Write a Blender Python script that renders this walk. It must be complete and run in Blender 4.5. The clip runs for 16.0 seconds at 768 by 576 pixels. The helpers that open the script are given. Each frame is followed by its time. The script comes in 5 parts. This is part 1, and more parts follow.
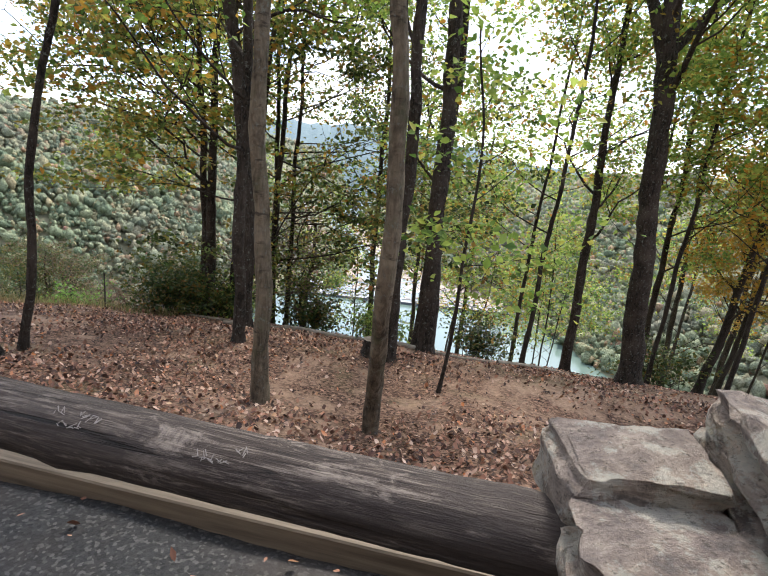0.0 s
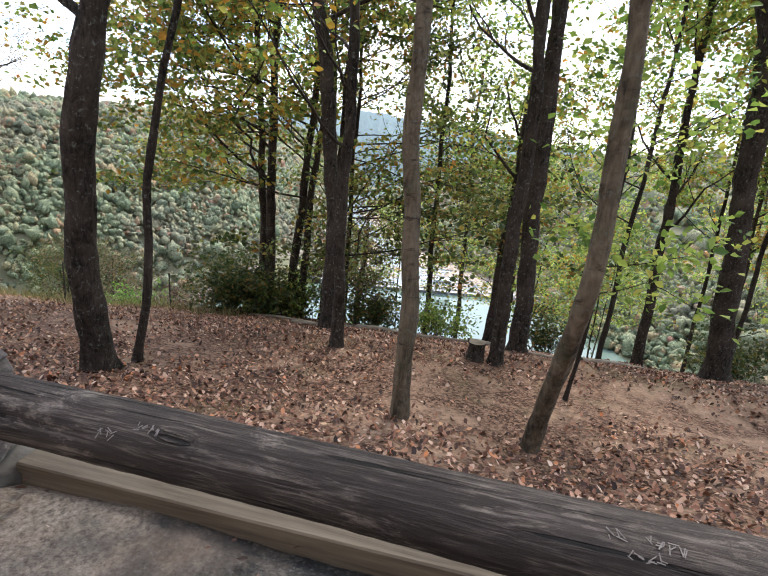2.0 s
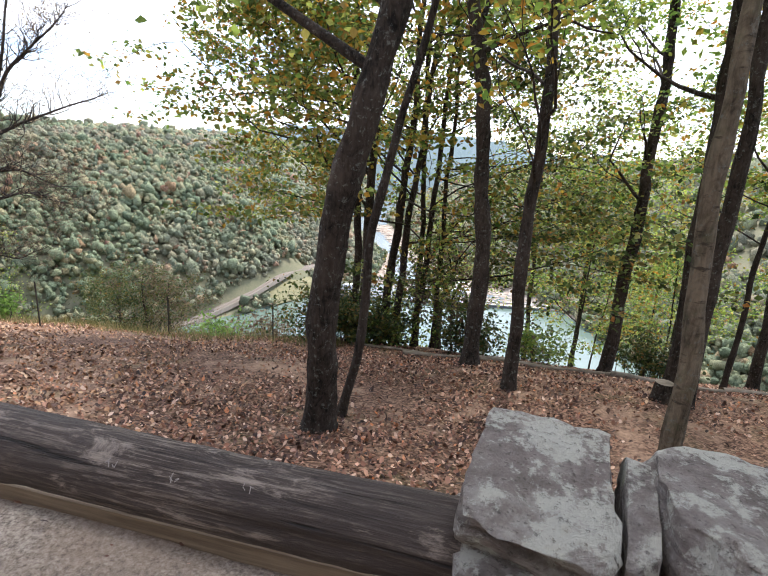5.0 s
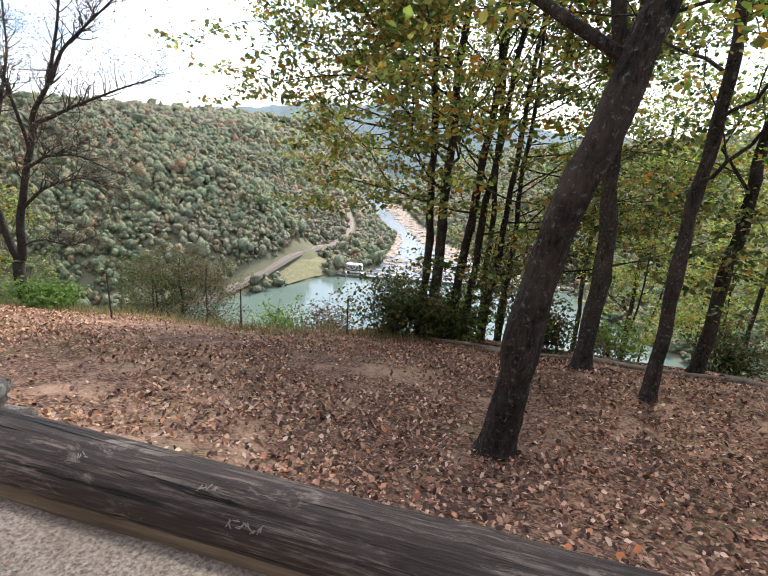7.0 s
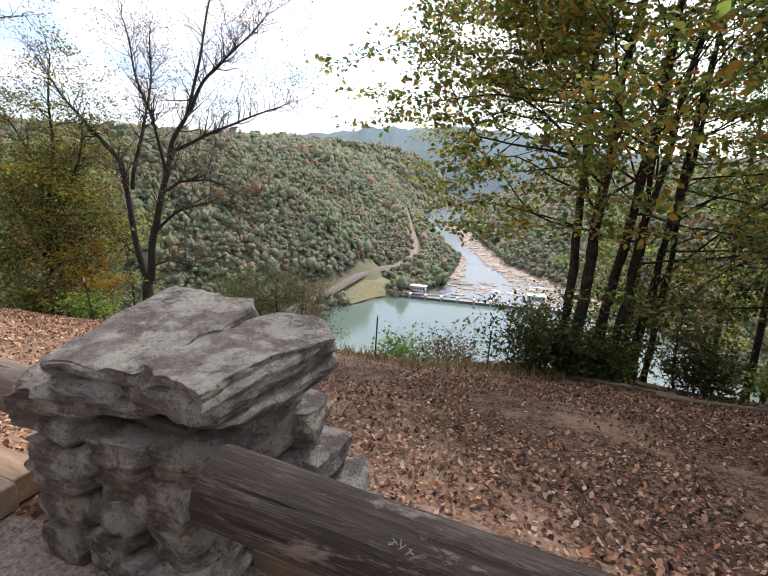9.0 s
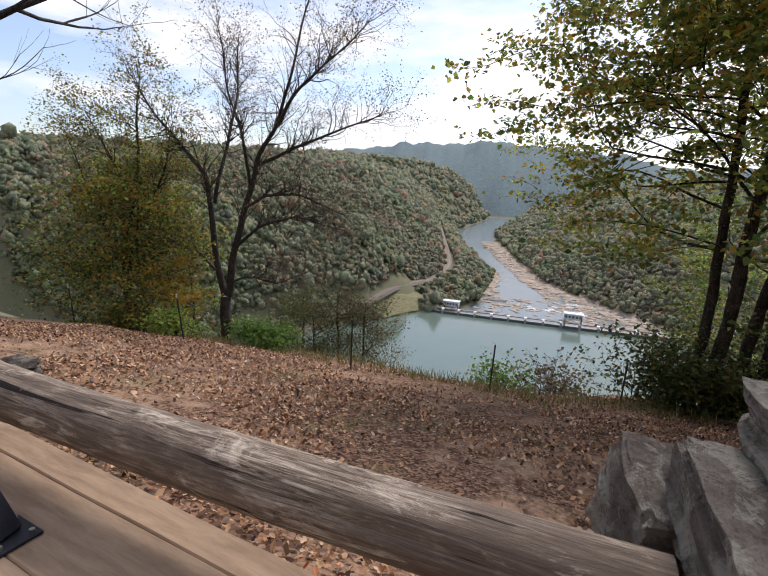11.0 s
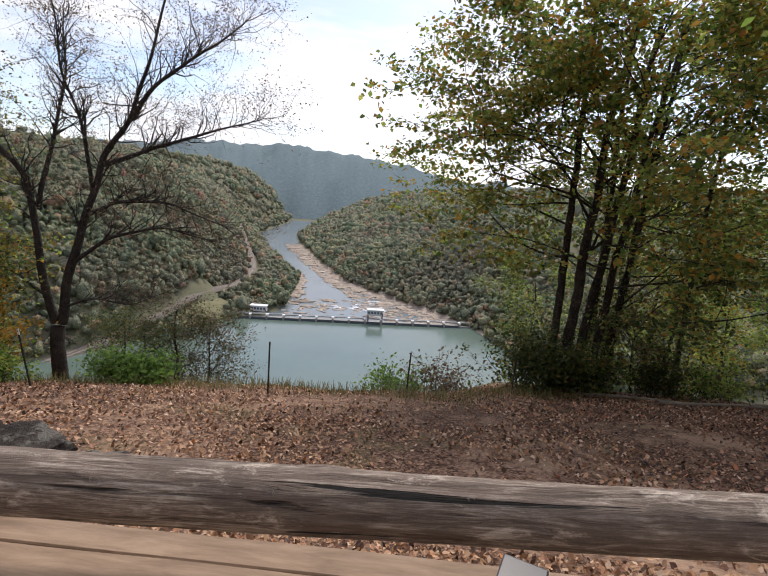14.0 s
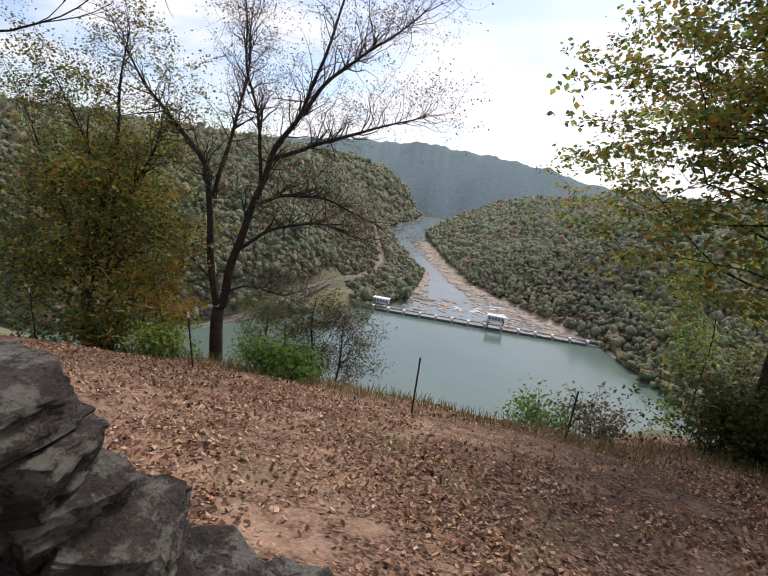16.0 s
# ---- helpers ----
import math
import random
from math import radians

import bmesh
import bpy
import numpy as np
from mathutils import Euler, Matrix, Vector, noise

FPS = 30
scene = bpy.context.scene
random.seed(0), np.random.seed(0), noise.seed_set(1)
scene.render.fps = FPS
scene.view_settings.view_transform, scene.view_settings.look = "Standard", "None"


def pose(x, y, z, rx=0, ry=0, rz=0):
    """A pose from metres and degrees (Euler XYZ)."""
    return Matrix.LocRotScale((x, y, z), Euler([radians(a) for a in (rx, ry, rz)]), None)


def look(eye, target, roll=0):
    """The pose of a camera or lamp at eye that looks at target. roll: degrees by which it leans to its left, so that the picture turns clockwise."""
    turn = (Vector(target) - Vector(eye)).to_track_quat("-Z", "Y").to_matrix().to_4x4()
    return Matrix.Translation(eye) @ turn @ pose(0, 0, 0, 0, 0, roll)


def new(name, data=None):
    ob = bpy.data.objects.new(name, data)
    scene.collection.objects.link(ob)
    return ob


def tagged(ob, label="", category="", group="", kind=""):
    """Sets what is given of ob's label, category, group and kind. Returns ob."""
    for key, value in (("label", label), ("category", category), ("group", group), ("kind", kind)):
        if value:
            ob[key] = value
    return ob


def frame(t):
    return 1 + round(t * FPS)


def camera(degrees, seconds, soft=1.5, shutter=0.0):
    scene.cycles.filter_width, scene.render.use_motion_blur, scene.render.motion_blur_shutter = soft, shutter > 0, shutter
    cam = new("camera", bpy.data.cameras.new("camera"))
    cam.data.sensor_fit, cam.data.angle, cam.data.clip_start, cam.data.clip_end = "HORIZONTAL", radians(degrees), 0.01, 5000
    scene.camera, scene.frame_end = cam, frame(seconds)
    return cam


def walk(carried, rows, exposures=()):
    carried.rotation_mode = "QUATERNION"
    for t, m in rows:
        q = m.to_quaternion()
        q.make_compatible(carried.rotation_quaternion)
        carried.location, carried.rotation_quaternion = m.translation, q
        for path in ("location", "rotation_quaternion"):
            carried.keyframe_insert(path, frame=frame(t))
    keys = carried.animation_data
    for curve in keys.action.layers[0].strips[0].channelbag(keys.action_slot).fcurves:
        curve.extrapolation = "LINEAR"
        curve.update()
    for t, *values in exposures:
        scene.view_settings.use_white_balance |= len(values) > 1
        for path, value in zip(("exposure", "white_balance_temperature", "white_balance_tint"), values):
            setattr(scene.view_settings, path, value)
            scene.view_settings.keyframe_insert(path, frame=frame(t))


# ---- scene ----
cam = camera(79.0, 16.0, 1.15)
PATH = [
    (0, (1.116, 0.802, 1.295), (1.047, 2.74, 0.805), 5.5),
    (0.5, (0.773, 0.908, 1.286), (0.712, 2.844, 0.791), 5.2),
    (1, (0.407, 0.953, 1.273), (0.323, 2.889, 0.778), 5.4),
    (1.5, (0.061, 1.04, 1.262), (-0.054, 2.969, 0.749), 4.7),
    (2, (-0.335, 1.1, 1.292), (-0.465, 3.02, 0.748), 4.0),
    (2.5, (-0.723, 1.07, 1.271), (-0.87, 2.989, 0.726), 3.9),
    (3, (-1.099, 1.166, 1.265), (-1.251, 3.081, 0.708), 3.9),
    (3.5, (-1.539, 1.23, 1.307), (-1.742, 3.143, 0.759), 3.0),
    (4, (-1.974, 1.177, 1.35), (-2.192, 3.101, 0.847), 1.2),
    (4.2, (-2.157, 1.19, 1.377), (-2.371, 3.116, 0.883), 1.3),
    (6.3, (-4.02, 1.506, 1.598), (-4.187, 3.425, 1.061), 3.7),
    (6.5, (-4.219, 1.541, 1.605), (-4.397, 3.455, 1.054), 3.3),
    (7, (-4.723, 1.605, 1.624), (-4.943, 3.506, 1.043), 2.5),
    (7.5, (-5.214, 1.729, 1.627), (-5.523, 3.613, 1.032), 2.7),
    (8, (-5.738, 1.819, 1.612), (-6.204, 3.676, 1.034), 1.7),
    (8.2, (-5.943, 1.822, 1.609), (-6.451, 3.673, 1.05), 0.9),
    (10.3, (-8.19, 2.322, 1.471), (-8.63, 4.216, 1.003), 3.4),
    (10.5, (-8.413, 2.35, 1.48), (-8.914, 4.226, 1.003), 2.1),
    (11, (-8.867, 2.306, 1.477), (-9.489, 4.153, 1.028), 2.0),
    (11.5, (-9.311, 2.197, 1.45), (-9.913, 4.059, 1.038), 2.1),
    (12, (-9.754, 2.171, 1.494), (-10.315, 4.049, 1.1), 1.3),
    (12.5, (-10.19, 2.074, 1.515), (-10.518, 4.008, 1.122), 2.3),
    (13, (-10.588, 2.039, 1.57), (-10.649, 3.997, 1.164), 3.4),
    (13.5, (-10.984, 1.997, 1.622), (-10.91, 3.96, 1.25), 4.0),
    (14, (-11.334, 2.09, 1.612), (-11.147, 4.041, 1.216), 4.1),
    (14.5, (-11.63, 2.328, 1.61), (-11.529, 4.293, 1.253), 5.4),
    (15, (-11.943, 2.566, 1.634), (-12.075, 4.529, 1.273), 6.7),
    (15.5, (-12.142, 2.849, 1.618), (-12.375, 4.79, 1.196), 7.3),
    (16, (-12.18, 3.105, 1.628), (-12.507, 5.026, 1.181), 7.0),
]
walk(cam, [(t, look(eye, target, roll)) for t, eye, target, roll in PATH],
     exposures=[(0.0, 1.9, 6500, 10), (4.2, 1.92, 6500, 11), (7.0, 1.7, 6600, 12), (8.2, 1.4, 6700, 13), (10.3, 1.1, 6750, 14), (11.0, 0.7, 6750, 14), (12.5, 0.6, 6750, 14), (14.0, 0.65, 6750, 14), (16.0, 0.6, 6750, 14)])

# ---- world and light ----
SUN_EL, SUN_AZ = 50.0, 20.0          # degrees, clockwise from +y; a veiled sun out over the gorge
world = bpy.data.worlds.new("overcast_sky")
world.use_nodes = True
scene.world = world
wn, wl = world.node_tree.nodes, world.node_tree.links
wbg = wn["Background"]
sky = wn.new("ShaderNodeTexSky")
sky.sky_type = "NISHITA"
sky.sun_disc = False
sky.sun_elevation, sky.sun_rotation = radians(SUN_EL), radians(SUN_AZ)
sky.air_density, sky.dust_density, sky.altitude = 1.0, 1.5, 300
wco = wn.new("ShaderNodeTexCoord")
wmap = wn.new("ShaderNodeMapping")
wmap.inputs["Scale"].default_value = (1.0, 1.0, 4.5)
wno = wn.new("ShaderNodeTexNoise")
wno.inputs["Scale"].default_value, wno.inputs["Detail"].default_value = 2.2, 7.0
wno.inputs["Roughness"].default_value = 0.55
wra = wn.new("ShaderNodeValToRGB")
wra.color_ramp.elements[0].position, wra.color_ramp.elements[1].position = 0.42, 0.58
wra.color_ramp.elements[0].color, wra.color_ramp.elements[1].color = (0.1, 0.1, 0.1, 1), (1, 1, 1, 1)
wmix = wn.new("ShaderNodeMixRGB")
wmix.inputs["Color2"].default_value = (6.4, 6.65, 7.15, 1)
wl.new(wco.outputs["Generated"], wmap.inputs["Vector"])
wl.new(wmap.outputs[0], wno.inputs["Vector"])
wl.new(wno.outputs["Fac"], wra.inputs["Fac"])
wl.new(wra.outputs["Color"], wmix.inputs["Fac"])
wgain = wn.new("ShaderNodeMixRGB")
wgain.blend_type = "MULTIPLY"
wgain.inputs["Fac"].default_value, wgain.inputs["Color2"].default_value = 1.0, (1.0, 1.05, 1.15, 1)
wl.new(sky.outputs["Color"], wgain.inputs["Color1"])
wl.new(wgain.outputs["Color"], wmix.inputs["Color1"])
wl.new(wmix.outputs["Color"], wbg.inputs["Color"])
wbg.inputs["Strength"].default_value = 0.105

sun_data = bpy.data.lights.new("sun", "SUN")
sun_data.energy, sun_data.angle, sun_data.color = 2.1, radians(14), (1.0, 0.96, 0.9)
sun_ob = new("sun", sun_data)
sun_dir = Vector((math.sin(radians(SUN_AZ)) * math.cos(radians(SUN_EL)), math.cos(radians(SUN_AZ)) * math.cos(radians(SUN_EL)), math.sin(radians(SUN_EL))))
sun_ob.matrix_world = look(sun_dir * 80, (0, 0, 0))

# ---- materials ----


class Mat:
    """A small builder for node materials."""

    def __init__(self, name, rough=0.8, metal=0.0, spec=0.3):
        self.m = bpy.data.materials.new(name)
        self.m.use_nodes = True
        self.n, self.l = self.m.node_tree.nodes, self.m.node_tree.links
        self.b = self.n["Principled BSDF"]
        self.b.inputs["Roughness"].default_value = rough
        self.b.inputs["Metallic"].default_value = metal
        self.b.inputs["Specular IOR Level"].default_value = spec
        self.co = self.n.new("ShaderNodeTexCoord")

    def vec(self, scale=(1, 1, 1), space="Object"):
        mp = self.n.new("ShaderNodeMapping")
        mp.inputs["Scale"].default_value = scale
        self.l.new(self.co.outputs[space], mp.inputs["Vector"])
        return mp.outputs[0]

    def noise(self, scale, detail=6, rough=0.6, vec=None, dist=0.0):
        t = self.n.new("ShaderNodeTexNoise")
        t.inputs["Scale"].default_value, t.inputs["Detail"].default_value = scale, detail
        t.inputs["Roughness"].default_value, t.inputs["Distortion"].default_value = rough, dist
        self.l.new(vec or self.co.outputs["Object"], t.inputs["Vector"])
        return t.outputs["Fac"]

    def voro(self, scale, vec=None, feature="F1", out="Distance"):
        t = self.n.new("ShaderNodeTexVoronoi")
        t.feature = feature
        t.inputs["Scale"].default_value = scale
        self.l.new(vec or self.co.outputs["Object"], t.inputs["Vector"])
        return t.outputs[out]

    def ramp(self, fac, *stops):
        r = self.n.new("ShaderNodeValToRGB")
        e = r.color_ramp.elements
        while len(e) < len(stops):
            e.new(0.5)
        for k, (p, c) in zip(e, stops):
            k.position = p
            k.color = (*c, 1) if not isinstance(c, float) else (c, c, c, 1)
        self.l.new(fac, r.inputs["Fac"])
        return r.outputs["Color"]

    def mix(self, fac, a, b, mode="MIX"):
        x = self.n.new("ShaderNodeMixRGB")
        x.blend_type = mode
        for sock, v in (("Fac", fac), ("Color1", a), ("Color2", b)):
            if isinstance(v, (int, float)):
                x.inputs[sock].default_value = v if sock == "Fac" else (v, v, v, 1)
            elif isinstance(v, tuple):
                x.inputs[sock].default_value = (*v, 1)
            else:
                self.l.new(v, x.inputs[sock])
        return x.outputs[0]

    def island(self):
        return self.n.new("ShaderNodeNewGeometry").outputs["Random Per Island"]

    def each(self):
        return self.n.new("ShaderNodeObjectInfo").outputs["Random"]

    def color(self, c):
        if isinstance(c, tuple):
            self.b.inputs["Base Color"].default_value = (*c, 1)
        else:
            self.l.new(c, self.b.inputs["Base Color"])
        return self

    def rough(self, r):
        self.l.new(r, self.b.inputs["Roughness"])
        return self

    def bump(self, h, strength=0.5, distance=0.02):
        b = self.n.new("ShaderNodeBump")
        b.inputs["Strength"].default_value, b.inputs["Distance"].default_value = strength, distance
        self.l.new(h, b.inputs["Height"])
        self.l.new(b.outputs[0], self.b.inputs["Normal"])
        return self


def bark_mat(name, dark, light, scale=1.0, moss=0.0, lichen=0.0):
    """Furrowed bark: long plates broken across, with blotches of moss and pale lichen."""
    m = Mat(name, 0.92, 0, 0.2)
    v = m.vec((30 * scale, 30 * scale, 5 * scale))
    ridges = m.noise(1.0, 9, 0.72, v, 0.9)
    plates = m.noise(1.0, 6, 0.6, m.vec((14 * scale, 14 * scale, 9 * scale)), 1.5)
    patch = m.noise(1.7, 5)
    h = m.mix(0.45, ridges, plates)
    c = m.ramp(h, (0.40, dark), (0.52, tuple((x + y) / 2 for x, y in zip(dark, light))), (0.64, light))
    c = m.mix(m.ramp(patch, (0.45, 0.0), (0.7, 0.6)), c, tuple(min(1, x * 1.5) for x in light))
    if moss:
        c = m.mix(m.ramp(m.noise(3.1, 7, 0.7), (0.52, 0.0), (0.66, moss)), c, (0.085, 0.095, 0.05))
        c = m.mix(m.ramp(m.noise(1.0, 5, 0.6, m.vec((5, 5, 16))), (0.60, 0.0), (0.68, 0.8)), c, dark)
    if lichen:
        c = m.mix(m.ramp(m.noise(17, 7, 0.75), (0.57, 0.0), (0.64, lichen)), c, (0.17, 0.18, 0.16))
    m.color(c).bump(h, 1.0, 0.07)
    return m.m


BARK_DARK = bark_mat("bark_dark", (0.006, 0.005, 0.004), (0.068, 0.052, 0.041), 0.8, 0, 0.75)
BARK_GREY = bark_mat("bark_grey", (0.04, 0.031, 0.022), (0.2, 0.16, 0.112), 0.6, 0.6, 0.6)
BARK_THIN = bark_mat("bark_thin", (0.012, 0.01, 0.008), (0.065, 0.052, 0.042), 2.0)
BARK_BARE = bark_mat("bark_bare", (0.014, 0.011, 0.01), (0.075, 0.066, 0.06), 1.2, 0, 0.4)


def leaf_mat(name, stops, trans=0.6):
    m = Mat(name, 0.55, 0, 0.3)
    r = m.island()
    c = m.ramp(r, *stops)
    m.color(c)
    tr = m.n.new("ShaderNodeBsdfTranslucent")
    m.l.new(c, tr.inputs["Color"])
    mx = m.n.new("ShaderNodeMixShader")
    mx.inputs[0].default_value = trans
    m.l.new(m.b.outputs[0], mx.inputs[1])
    m.l.new(tr.outputs[0], mx.inputs[2])
    m.l.new(mx.outputs[0], m.n["Material Output"].inputs[0])
    return m.m


LEAF_GREEN = leaf_mat("leaf_green", ((0.0, (0.07, 0.14, 0.03)), (0.45, (0.2, 0.3, 0.06)), (0.8, (0.36, 0.45, 0.1)), (1.0, (0.46, 0.42, 0.09))))
LEAF_MIXED = leaf_mat("leaf_mixed", ((0.0, (0.06, 0.09, 0.025)), (0.4, (0.15, 0.19, 0.05)), (0.75, (0.3, 0.24, 0.06)), (1.0, (0.33, 0.14, 0.04))))
LEAF_OAK = leaf_mat("leaf_oak", ((0.0, (0.05, 0.085, 0.022)), (0.4, (0.13, 0.18, 0.045)), (0.75, (0.25, 0.27, 0.07)), (0.95, (0.36, 0.28, 0.07)), (1.0, (0.28, 0.13, 0.04))))
LEAF_GOLD = leaf_mat("leaf_gold", ((0.0, (0.16, 0.15, 0.03)), (0.5, (0.36, 0.25, 0.04)), (1.0, (0.42, 0.19, 0.03))))
LEAF_DARK = leaf_mat("leaf_dark", ((0.0, (0.025, 0.045, 0.015)), (0.55, (0.06, 0.09, 0.025)), (0.88, (0.13, 0.12, 0.03)), (1.0, (0.2, 0.11, 0.03))))
LEAF_RUSSET = leaf_mat("leaf_russet", ((0.0, (0.09, 0.05, 0.035)), (0.6, (0.16, 0.12, 0.08)), (1.0, (0.2, 0.17, 0.1))))
LEAF_BUSH = leaf_mat("leaf_bush", ((0.0, (0.08, 0.16, 0.03)), (1.0, (0.2, 0.32, 0.07))))
LEAF_WEED = leaf_mat("leaf_weed", ((0.0, (0.10, 0.10, 0.03)), (0.5, (0.2, 0.18, 0.07)), (1.0, (0.32, 0.26, 0.13))), 0.3)
LEAF_FALLEN = leaf_mat("leaf_fallen", ((0.0, (0.024, 0.013, 0.01)), (0.3, (0.09, 0.042, 0.029)), (0.58, (0.225, 0.1, 0.06)), (0.8, (0.4, 0.215, 0.14)), (0.92, (0.58, 0.42, 0.32)), (1.0, (0.48, 0.16, 0.05))), 0.1)

# Tan western leaves; extra brightness is put into their colour to light that ground.
LEAF_TAN_LIT = leaf_mat("leaf_tan_lit", ((0.0, (0.05, 0.026, 0.015)), (0.3, (0.16, 0.078, 0.042)), (0.58, (0.34, 0.175, 0.09)), (0.85, (0.48, 0.29, 0.165)), (0.96, (0.58, 0.42, 0.29)), (1.0, (0.5, 0.17, 0.05))), 0.1)

def ground_mat():
    m = Mat("leaf_litter_soil", 0.95, 0, 0.1)
    big, mid, fine = m.noise(0.35, 4), m.noise(2.2, 6), m.noise(22, 6, 0.7)
    cells = m.voro(34, None, "F1", "Color")
    sep = m.n.new("ShaderNodeSeparateColor")
    m.l.new(cells, sep.inputs[0])
    litter = m.ramp(sep.outputs[0], (0.0, (0.032, 0.019, 0.014)), (0.5, (0.13, 0.075, 0.052)), (1.0, (0.28, 0.175, 0.12)))
    soil = m.ramp(fine, (0.3, (0.23, 0.145, 0.098)), (0.75, (0.47, 0.32, 0.225)))
    c = m.mix(m.ramp(m.mix(0.5, big, mid), (0.49, 0.0), (0.6, 0.85)), litter, soil)
    c = m.mix(m.ramp(m.noise(0.9, 5), (0.55, 0.0), (0.68, 0.4)), c, (0.15, 0.14, 0.07))
    m.color(c).bump(m.mix(0.5, fine, sep.outputs[0]), 0.7, 0.03)
    return m.m


def woodland_mat():
    m = Mat("wooded_slope_ground", 0.95, 0, 0.1)
    a, b = m.noise(0.02, 6), m.noise(0.5, 6)
    c = m.ramp(a, (0.3, (0.11, 0.125, 0.075)), (0.6, (0.16, 0.15, 0.1)), (0.8, (0.19, 0.17, 0.115)))
    m.color(m.mix(0.4, c, m.ramp(b, (0.3, (0.08, 0.085, 0.05)), (0.7, (0.2, 0.18, 0.12)))))
    return m.m


def paving_mat():
    """Damp asphalt in the east, worn away to sandy gravel in the west."""
    m = Mat("damp_asphalt_and_gravel", 0.75, 0, 0.35)
    sep = m.n.new("ShaderNodeSeparateColor")
    m.l.new(m.voro(95, None, "F1", "Color"), sep.inputs[0])
    n, fine = m.noise(1.6, 6), m.noise(60, 6, 0.7)
    tar = m.ramp(sep.outputs[0], (0.0, (0.012, 0.012, 0.012)), (0.75, (0.032, 0.031, 0.031)), (0.97, (0.09, 0.085, 0.08)))
    tar = m.mix(m.ramp(n, (0.5, 0.0), (0.64, 0.5)), tar, (0.07, 0.058, 0.05))
    grit = m.ramp(fine, (0.36, (0.07, 0.052, 0.04)), (0.5, (0.24, 0.195, 0.155)), (0.68, (0.42, 0.36, 0.3)))
    grit = m.mix(m.ramp(n, (0.42, 0.0), (0.65, 0.7)), grit, (0.19, 0.135, 0.10))
    xyz = m.n.new("ShaderNodeSeparateXYZ")
    m.l.new(m.co.outputs["Object"], xyz.inputs[0])
    add = m.n.new("ShaderNodeMath")
    add.operation = "MULTIPLY_ADD"
    add.inputs[1].default_value, add.inputs[2].default_value = 0.25, 0.62
    m.l.new(xyz.outputs[0], add.inputs[0])
    edge = m.mix(0.45, add.outputs[0], m.noise(2.4, 7, 0.65))
    m.color(m.mix(m.ramp(edge, (0.36, 1.0), (0.46, 0.0)), tar, grit))
    m.bump(m.mix(0.5, sep.outputs[0], fine), 0.9, 0.012).rough(m.ramp(n, (0.35, 0.5), (0.65, 0.9)))
    return m.m


def log_mat(name, dark, mid, light, stain_c):
    """A peeled, weathered log: stringy grain, silvered ridges, checks along it and knots in rings."""
    m = Mat(name, 0.85, 0, 0.25)
    knot = m.voro(1.0, m.vec((1.3, 3.2, 3.2)))
    warp = m.mix(0.12, m.vec((1, 1, 1)), m.ramp(knot, (0.0, (0.0, 1.0, 1.0)), (0.32, (0.0, 0.0, 0.0))))

    def along(sx, sr):
        mp = m.n.new("ShaderNodeMapping")
        mp.inputs["Scale"].default_value = (sx, sr, sr)
        m.l.new(warp, mp.inputs["Vector"])
        return mp.outputs[0]
    grain = m.noise(1.0, 12, 0.74, along(2.4, 46), 1.4)
    crack = m.noise(1.0, 5, 0.55, along(0.9, 26), 0.7)
    fine = m.noise(1.0, 6, 0.7, along(7, 160), 0.5)
    stain = m.noise(2.6, 7, 0.68, m.vec((0.6, 1, 1)))
    wear = m.noise(6, 9, 0.78, m.vec((0.45, 1.8, 1.8)), 0.6)
    h = m.mix(0.3, grain, fine)
    c = m.ramp(h, (0.4, dark), (0.5, mid), (0.59, light))
    c = m.mix(m.ramp(stain, (0.44, 0.8), (0.6, 0.0)), c, stain_c)
    c = m.mix(m.ramp(wear, (0.55, 0.0), (0.64, 0.6)), c, tuple(min(1, x * 1.4) for x in light))
    c = m.mix(m.ramp(knot, (0.0, 0.75), (0.09, 0.0)), c, dark)
    gap = m.ramp(crack, (0.325, 0.0), (0.375, 1.0))
    c = m.mix(gap, (0.01, 0.008, 0.007), c)
    m.color(c).bump(m.mix(0.55, h, gap), 1.0, 0.022)
    m.rough(m.ramp(stain, (0.4, 0.65), (0.7, 0.92)))
    return m.m


